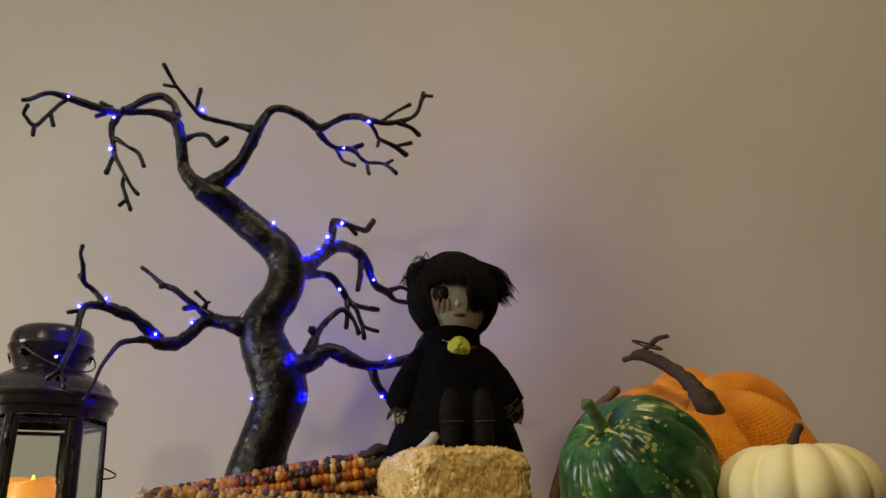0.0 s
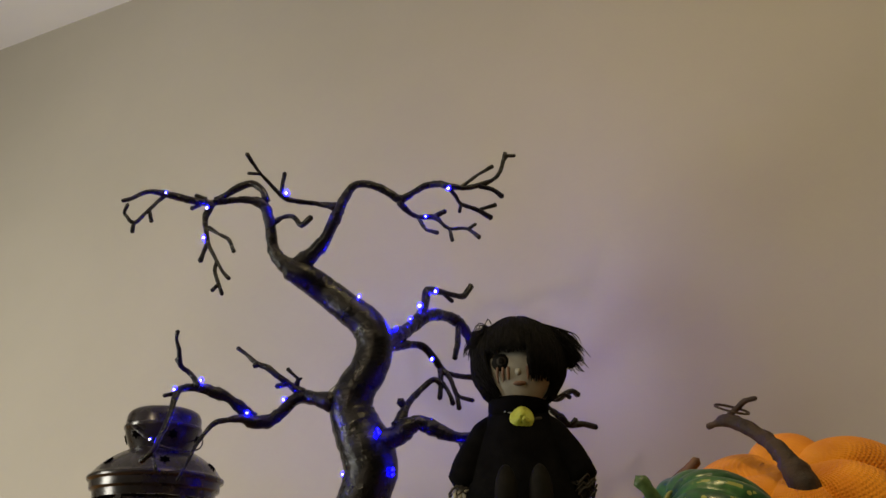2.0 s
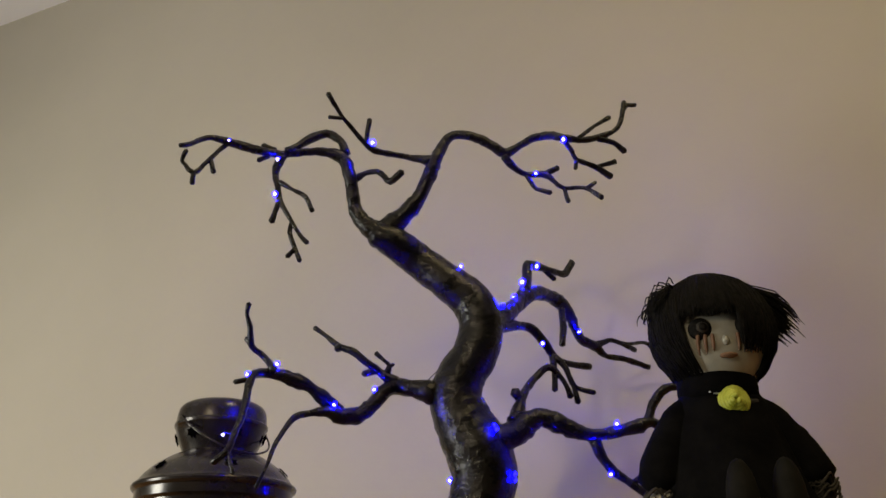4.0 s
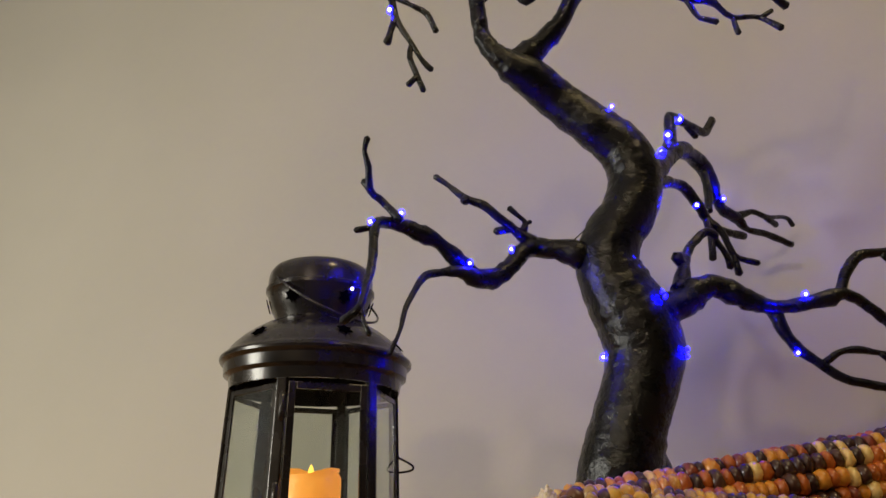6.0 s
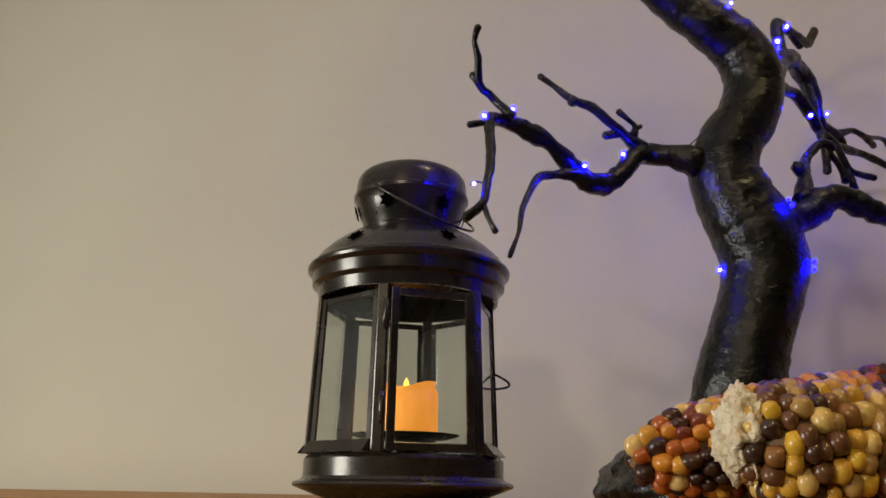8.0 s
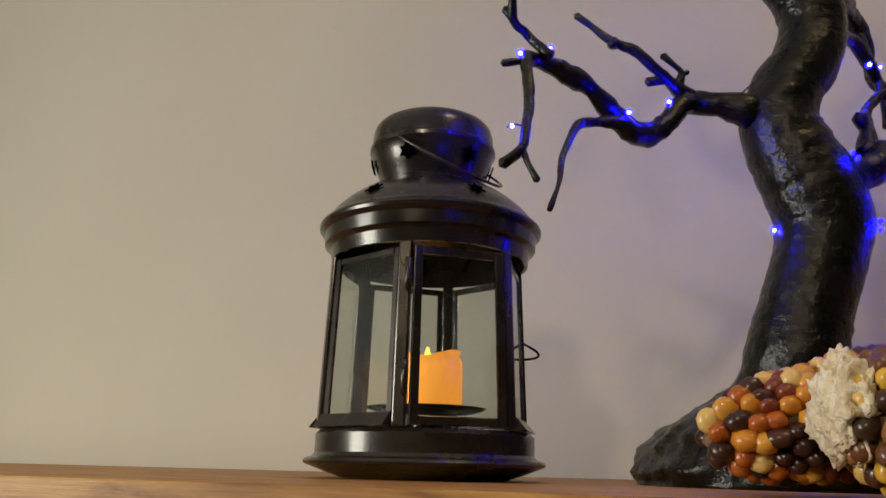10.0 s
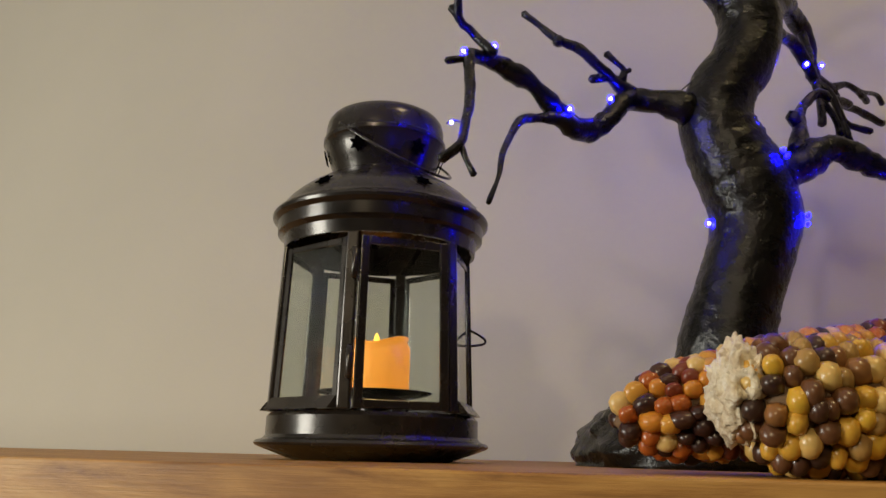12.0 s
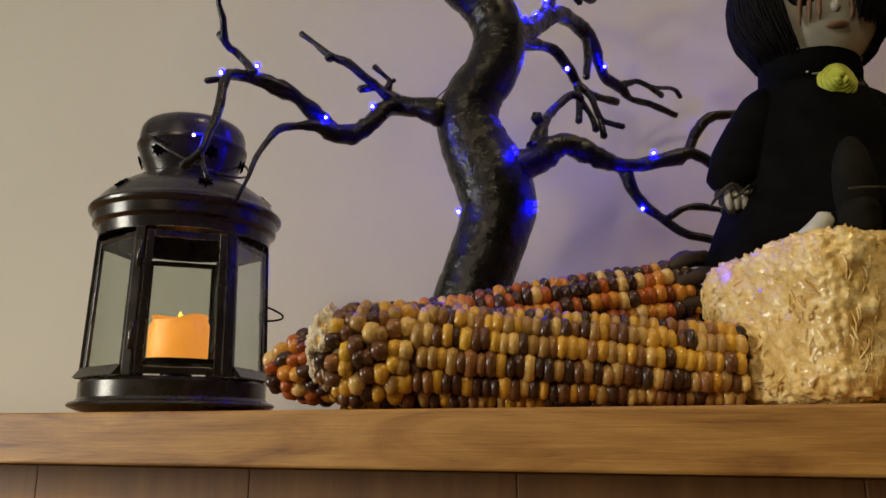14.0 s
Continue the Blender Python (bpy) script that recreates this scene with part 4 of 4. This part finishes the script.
        for k in range(3):
            x = s * (0.008 + 0.0045 * k)
            tube(bm, [(hc.x + x, hc.y - 0.0327 + 0.0005 * k, hc.z - 0.006, 0.0013), (hc.x + x * 1.02, hc.y - 0.0322 + 0.0012 * k, hc.z - 0.013, 0.0012), (hc.x + x * 0.98, hc.y - 0.0305 + 0.0012 * k, hc.z - 0.0165 - 0.001 * k, 0.0004)], 6, 0.003, 0, 0, 7)
    blob(bm, Matrix.Translation(hc + Vector((0.001, -0.0300, -0.0195))), (0.0060, 0.0034, 0.0020), 2, 7)
    # hair cap of long strands combed down round the head, with a fringe
    cap = len(bm.verts)
    blob(bm, Matrix.Translation(hc + Vector((0.001, -0.001, 0.004))), (0.0395, 0.0370, 0.0388), 4, 1, 0.05)
    bm.verts.ensure_lookup_table()
    gone = [v for v in bm.verts[cap:] if v.co.y < hc.y - 0.010 and v.co.z < hc.z + 0.004 and -0.026 < v.co.x - hc.x < 0.025]
    bmesh.ops.delete(bm, geom=gone, context="VERTS")
    for k in range(2000):
        a = rng.uniform(-math.pi, math.pi)
        front = abs(a + math.pi / 2) < 0.80
        end = (rng.uniform(0.0, 0.18) if math.cos(a) < 0.10 else rng.uniform(-0.60, -0.25)) if front else rng.uniform(-0.98, -0.70)
        pts = []
        for t in np.linspace(1.25, end, 5):
            w = 1.02 + 0.09 * rng.random()
            pts.append((hc.x + 0.0385 * w * math.cos(t) * math.cos(a + 0.1 * (1 - t)), hc.y - 0.001 + 0.0364 * w * math.cos(t) * math.sin(a + 0.1 * (1 - t)), hc.z + 0.005 + 0.0388 * w * math.sin(t), 0.00038))
        tube(bm, pts, 4, 0.02, 0, 0, 1)
    # bunches, one on each side of the crown
    for s, out, droop in ((-1, 0.010, 0.015), (1, 0.027, 0.029)):
        root = hc + Vector((s * (0.021 if s > 0 else 0.025), 0.002 if s > 0 else -0.008, 0.037 if s > 0 else 0.031))
        way = Vector((s * out, -0.003 if s > 0 else 0.0, -droop))
        for k in range(4):
            blob(bm, Matrix.Translation(root + way * (0.15 + 0.22 * k)), (0.0078 + 0.0005 * k, 0.0085, 0.0074 + 0.0006 * k), 3, 1, 0.30, k)
        for k in range(620):
            o = Vector((rng.gauss(0, 0.0034), rng.gauss(0, 0.0040), rng.gauss(0, 0.0034)))
            ln = rng.uniform(0.75, 1.08)
            tube(bm, [(*(root + o * 0.7), 0.0006), (*(root + way * 0.6 + o * 1.5 + Vector((0, 0, 0.002))), 0.0006), (*(root + way * ln + o * 1.35), 0.0003)], 3, 0.012, 0, 0, 1)
    tube(bm, [(hc.x + 0.004, hc.y - 0.003, hc.z + 0.041, 0.002), (hc.x + 0.014, hc.y - 0.003, hc.z + 0.040, 0.0015)], 6, 0.01, 0, 0, 4)
    # ribbon rose at the collar
    rc = Vector((0.003, -0.0245, 0.093))
    for k in range(5):
        rr = 0.0086 - 0.0016 * k
        pts = []
        for j in range(11):
            a = 2 * math.pi * j / 10 + k
            pts.append((rc.x + rr * math.cos(a), rc.y - 0.0012 * k + 0.0008 * math.sin(3 * a), rc.z + rr * math.sin(a), 0.0017))
        tube(bm, pts, 6, 0.004, 0.1, k, 4)
    blob(bm, Matrix.Translation(rc), (0.0090, 0.003, 0.0090), 2, 4)
    tube(bm, [(rc.x - 0.014, rc.y + 0.002, rc.z + 0.007, 0.0008), (rc.x - 0.008, rc.y + 0.001, rc.z + 0.006, 0.0012)], 6, 0.004, 0, 0, 5)
    tube(bm, [(rc.x + 0.008, rc.y + 0.001, rc.z - 0.001, 0.002), (rc.x + 0.016, rc.y + 0.006, rc.z + 0.001, 0.0014)], 6, 0.004, 0, 0, 6)
    ob = part("doll", bm, [CLOTH, HAIR, BOOT, SKIN, ROSE, SOCK, LACE, SMEAR], None)
    ob.matrix_world = pose(0.4685, 0.127, SHELF + 0.0705, 0, 0, 17)
    tagged(ob, "seated black-robed doll with pale face on the straw bale", "doll")


doll()


# ---- pumpkins and gourd ----
def ribbed(bm, ribs, rx, rz, groove, dimple, sharp=0.5, segs=132, rows=64, wob=0.0, seed=0.0, floor=None, m=None):
    """Ribbed squash body with a uv map of (round, down)."""
    uvl = bm.loops.layers.uv.new("UVMap")
    grid = []
    for j in range(rows + 1):
        v = j / rows
        ph = math.pi * v
        ring = []
        for i in range(segs):
            u = i / segs
            a = 2 * math.pi * u
            rib = abs(math.sin(ribs * a / 2 + 0.35 * math.sin(a + seed))) ** sharp
            s = math.sin(ph)
            k = 1 - groove * (1 - rib) * min(1.0, s * 1.6)
            k *= 1 + wob * math.sin(a * 2 + seed) + wob * 0.6 * math.sin(3 * a + 2 * seed)
            r = rx * (s ** 0.82) * k
            z = rz * math.cos(ph) * (0.60 + 0.40 * k) - math.copysign(dimple, math.cos(ph)) * math.exp(-(s / 0.30) ** 2)
            q = Vector((r * math.cos(a), r * math.sin(a), z))
            if m is not None:
                q = m @ q
            if floor is not None and q.z < floor:
                q.z = floor
            ring.append(bm.verts.new(q))
        grid.append(ring)
    for j in range(rows):
        for i in range(segs):
            k = (i + 1) % segs
            f = bm.faces.new((grid[j][i], grid[j + 1][i], grid[j + 1][k], grid[j][k]))
            for lp, uv in zip(f.loops, ((i / segs, j / rows), (i / segs, (j + 1) / rows), ((i + 1) / segs, (j + 1) / rows), ((i + 1) / segs, j / rows))):
                lp[uvl].uv = uv
    return bm


def orange_pumpkin():
    p = empty("knit_pumpkin", pose(0.677, 0.168, SHELF), "plump orange knitted fabric pumpkin with a brown twig stem", "pumpkin")
    bm = bmesh.new()
    m = Matrix.Translation((0, 0, 0.0605)) @ pose(0, 0, 0, 0, 0, -8) @ pose(0, 0, 0, 36, 0, 0) @ pose(0, 0, 0, 0, 0, 12)
    ribbed(bm, 6, 0.1005, 0.077, 0.33, 0.013, 0.62, 168, 72, 0.02, 1.0, 0.0, m)
    part("body", bm, KNIT, p)
    bm = bmesh.new()
    o = Vector((0.677, 0.168, SHELF))

    def rel(pts):
        return [(x - o.x, y - o.y, z - o.z, r) for x, y, z, r in pts]
    tube(bm, rel([(0.681, 0.116, 1.480, 0.0165), (0.681, 0.108, 1.490, 0.0140), (0.679, 0.107, 1.503, 0.0098), (0.671, 0.114, 1.521, 0.0068), (0.660, 0.127, 1.536, 0.0060), (0.645, 0.137, 1.549, 0.0055), (0.634, 0.142, 1.554, 0.0050), (0.625, 0.144, 1.552, 0.0023), (0.620, 0.145, 1.551, 0.0022)]), 18, 0.0025, 0.22, 3)
    for k in range(6):
        a = 2 * math.pi * k / 6
        tube(bm, rel([(0.680 + 0.006 * math.cos(a), 0.110 + 0.006 * math.sin(a), 1.498, 0.0035), (0.681 + 0.013 * math.cos(a), 0.112 + 0.010 * math.sin(a), 1.491 - 0.006 * math.sin(a + 3.14), 0.0030), (0.681 + 0.018 * math.cos(a), 0.114 + 0.013 * math.sin(a), 1.488 + 0.009 * math.sin(a), 0.0012)]), 7, 0.003, 0.2, k)
    tube(bm, rel([(0.636, 0.141, 1.556, 0.0024), (0.645, 0.139, 1.562, 0.0022), (0.651, 0.136, 1.566, 0.0024), (0.660, 0.133, 1.567, 0.0016)]), 8, 0.003, 0.2, 7)
    pts = []
    for k in range(15):
        a = 2 * math.pi * k / 14
        pts.append((0.641 + 0.0120 * math.cos(a), 0.132 + 0.010 * math.sin(a), 1.560 + 0.0040 * math.sin(a) - 0.0045 * math.cos(a), 0.0010))
    tube(bm, rel(pts), 6, 0.003)
    part("stem", bm, STEM, p, "brown curly twig stem")


def green_gourd():
    p = empty("green_gourd", pose(0.617, 0.058, SHELF), "shiny dark green ribbed gourd with yellow flecks", "gourd")
    bm = bmesh.new()
    m = Matrix.Translation((0, 0, 0.0465)) @ pose(0, 0, 0, 34, -38, 0)
    ribbed(bm, 14, 0.0585, 0.0560, 0.10, 0.009, 0.7, 132, 60, 0.012, 2.0, 0.0, m)
    part("body", bm, RIND, p)
    bm = bmesh.new()
    top = m @ Vector((0, 0, 0.047))
    tube(bm, [(*top, 0.0085), (*(top + Vector((-0.002, -0.003, 0.005))), 0.0055), (*(top + Vector((-0.005, -0.006, 0.012))), 0.0046), (*(top + Vector((-0.010, -0.007, 0.019))), 0.0056)], 10, 0.002, 0.15, 4, 0, True, 0.7)
    part("stem", bm, GSTEM, p, "green ridged stem")
    bm = bmesh.new()
    for a in (0.3, 2.0, 3.4, 4.9):
        d = m.to_3x3() @ Vector((math.cos(a), math.sin(a), 0))
        n = (m.to_3x3() @ Vector((0, 0, 1)))
        tube(bm, [(*(top + d * 0.005 + n * 0.0005), 0.0024), (*(top + d * 0.012 + n * 0.0026), 0.0015), (*(top + d * (0.014 + 0.002 * a) + n * 0.0022), 0.0006)], 7, 0.002, 0, 0, 0, True, 0.5)
    part("stem_scar", bm, GYELLOW, p, "pale yellow scar round the stem")


GSTEM = material("green_stem", [(0.3, (0.02, 0.06, 0.018)), (0.7, (0.10, 0.17, 0.05))], scale=120, rough=0.45, bump=0.5)
GYELLOW = material("yellow_scar", [(0.3, (0.36, 0.38, 0.10)), (0.7, (0.55, 0.54, 0.20))], scale=150, rough=0.4)


def white_pumpkin():
    p = empty("white_pumpkin", pose(0.724, 0.040, SHELF), "small cream-white ribbed pumpkin with a dark stem", "pumpkin")
    bm = bmesh.new()
    m = Matrix.Translation((0, 0, 0.031)) @ pose(0, 0, 0, 4, 0, 12)
    ribbed(bm, 12, 0.0560, 0.0335, 0.13, 0.007, 0.65, 144, 56, 0.012, 0.4, 0.0, m)
    part("body", bm, CREAM, p)
    bm = bmesh.new()
    tube(bm, [(-0.002, -0.003, 0.053, 0.0055), (-0.001, -0.004, 0.060, 0.0040), (0.002, -0.005, 0.067, 0.0030), (0.006, -0.005, 0.073, 0.0034)], 10, 0.002, 0.2, 9)
    part("stem", bm, STEM, p, "dry dark brown stem")


orange_pumpkin()
green_gourd()
white_pumpkin()


def stalk():
    bm = bmesh.new()
    tube(bm, [(0.545, 0.120, SHELF + 0.0045, 0.0045), (0.552, 0.122, 1.440, 0.0045), (0.575, 0.121, 1.490, 0.0042), (0.611, 0.118, 1.521, 0.0038)], 10, 0.005, 0.1, 2)
    ob = part("dry_stalk", bm, STALK, None)
    tagged(ob, "dry brown plant stalk leaning behind the green gourd", "stalk")


stalk()


# ---- ears of corn ----
def kernel_mesh(name, mat, axial, across, high):
    bm = bmesh.new()
    bmesh.ops.create_uvsphere(bm, u_segments=8, v_segments=5, radius=1.0)
    for v in bm.verts:
        e = max(abs(v.co.x), abs(v.co.y), 1e-6)
        sq = 1 + 0.12 * (1 - abs(abs(v.co.x) - abs(v.co.y)) / e) * (1 - v.co.z ** 2)
        v.co = Vector((v.co.x * axial * sq, v.co.y * across * sq, v.co.z * high))
    return mesh_of(name, bm, mat)


def corn_ear(label, start, end, rad, rows, pitch, mats, seed, near, husk, butt, blunt):
    """An ear from its blunt end to its far end; near(point) picks the kernels that are parts."""
    axis = Vector(end) - Vector(start)
    length = axis.length
    q = axis.to_track_quat("X", "Z").to_matrix().to_4x4()
    m = Matrix.Translation(start) @ q
    ear = empty("corn_ear", m, label, "corn", "ears of dried corn")
    rng = random.Random(seed)

    def radius(t):
        x = t * length
        cap = min(1.0, max(0.02, x / blunt))
        return rad * (math.sqrt(1 - (1 - cap) ** 2) * 0.92 + 0.08) * (1.12 - 0.27 * t)
    bm = bmesh.new()
    tube(bm, [(t * length, 0, 0, max(radius(t) - 0.0036, 0.002)) for t in np.linspace(0, 1, 24)], 20, 0.01, 0, 0, 0, False)
    part("cob", bm, COB, ear)
    shapes = [kernel_mesh("kernel", mats[0], pitch * 0.74 * k, 1.06 * w, 0.0054) for k, w in ((1.0, 0.0056), (1.12, 0.0052), (0.92, 0.0050))]
    loose = bmesh.new()
    spots = []
    x = 0.004
    while x < length - 0.002:
        t = x / length
        r = radius(t)
        n = rows if x > 0.045 else (rows + 3 if r > 0.8 * rad else max(5, int(2 * math.pi * r / 0.0080)))
        for k in range(n):
            jit = 0.34 if x < 0.045 else 0.10
            a = 2 * math.pi * (k + rng.uniform(-jit, jit) * 0.8) / n + (0.5 * (int(x / pitch) % 2) * 2 * math.pi / n if x < 0.040 else 0) + 0.5 * t
            spots.append((x + rng.uniform(-jit, jit) * pitch * 0.9 + (0.0 if x < 0.045 else pitch * ((k * 0.618) % 1.0)), a, r, n, x < 0.045))
        x += pitch * (1.22 if x < 0.045 else 1.0)
    chosen = 0
    for x, a, r, n, tip in spots:
        slope = max(0.0, 1 - x / blunt)
        out = Vector((-0.9 * slope, math.cos(a), math.sin(a))).normalized()
        lift = rng.uniform(-0.0012, 0.0007)
        c = Vector((x, math.cos(a) * (r - 0.0028 + lift), math.sin(a) * (r - 0.0028 + lift)))
        side = out.cross(Vector((1, 0, 0))).normalized()
        ax = side.cross(out).normalized()
        wide = (2 * math.pi * r / n) / 0.0112 if n else 1.0
        big = rng.uniform(0.88, 1.10)
        stretch_x = (1.30 if tip else 1.0) * big
        km = Matrix((Vector((*(ax * stretch_x), 0)), Vector((*(side * max(0.65, min(wide, 1.08)) * big), 0)), Vector((*out, 0)), Vector((*c, 1)))).transposed()
        shape = shapes[rng.randrange(3)]
        if chosen < 300 and near(m @ c, (m.to_3x3() @ out)):
            ob = new("kernel", shape)
            ob.parent = ear
            ob.matrix_local = km
            chosen += 1
        else:
            vs = []
            for v in shape.vertices:
                vs.append(loose.verts.new(km @ v.co))
            for p in shape.polygons:
                loose.faces.new([vs[i] for i in p.vertices])
    rest = part("kernel_rest", loose, mats[1], ear, "kernels on the far side of the ear")
    tagged(rest, kind="stuff")
    # ragged pale pith at the blunt end
    if butt:
        bm = bmesh.new()
        blob(bm, Matrix.Translation((0.001, 0.002, 0.003)), (0.0080, 0.0165, 0.0170), 5, 0, 0.25, 2)
        for v in bm.verts:
            q = Vector((v.co.x * 0.35, v.co.y, v.co.z))
            v.co += v.co.normalized() * (0.0034 * noise.noise(q * 190) + 0.0030 * abs(noise.noise(v.co * 420)) + 0.0016 * noise.noise(v.co * 900))
        part("pith", bm, PITH, ear, "ragged pale broken end of the cob")
    if husk:
        for k in range(9):
            bm = bmesh.new()
            a = 2 * math.pi * k / 9
            p0 = Vector((length - 0.010, math.cos(a) * rad * 0.78, math.sin(a) * rad * 0.78))
            p1 = p0 + Vector((0.016, math.cos(a) * 0.002, math.sin(a) * 0.003))
            p2 = Vector((length + 0.022, math.cos(a) * rad * 0.55, math.sin(a) * rad * 0.55))
            tube(bm, [(*p0, 0.0035), (*p1, 0.0045), (*p2, 0.0025)], 9, 0.003, 0.3, k)
            part("husk_leaf", bm, HUSK, ear, "dark dried husk at the stalk end")
    return ear


corn_ear("dried flint corn ear with tan and dark brown kernels", (0.2350, 0.0225, SHELF + 0.0270), (0.418, 0.077, SHELF + 0.0190), 0.0225, 12, 0.0043, (K_TAN, K_TAN_I), 21,
         lambda p, n: n.y < 0.35 and n.z > -0.75, False, True, 0.022)
corn_ear("dried corn ear with red, orange and black kernels", (0.190, 0.047, SHELF + 0.0195), (0.398, 0.130, SHELF + 0.0630), 0.0220, 12, 0.0050, (K_RED, K_RED_I), 22,
         lambda p, n: n.z > -0.35 and (n.y < 0.5 or n.z > 0.3), True, False, 0.072)
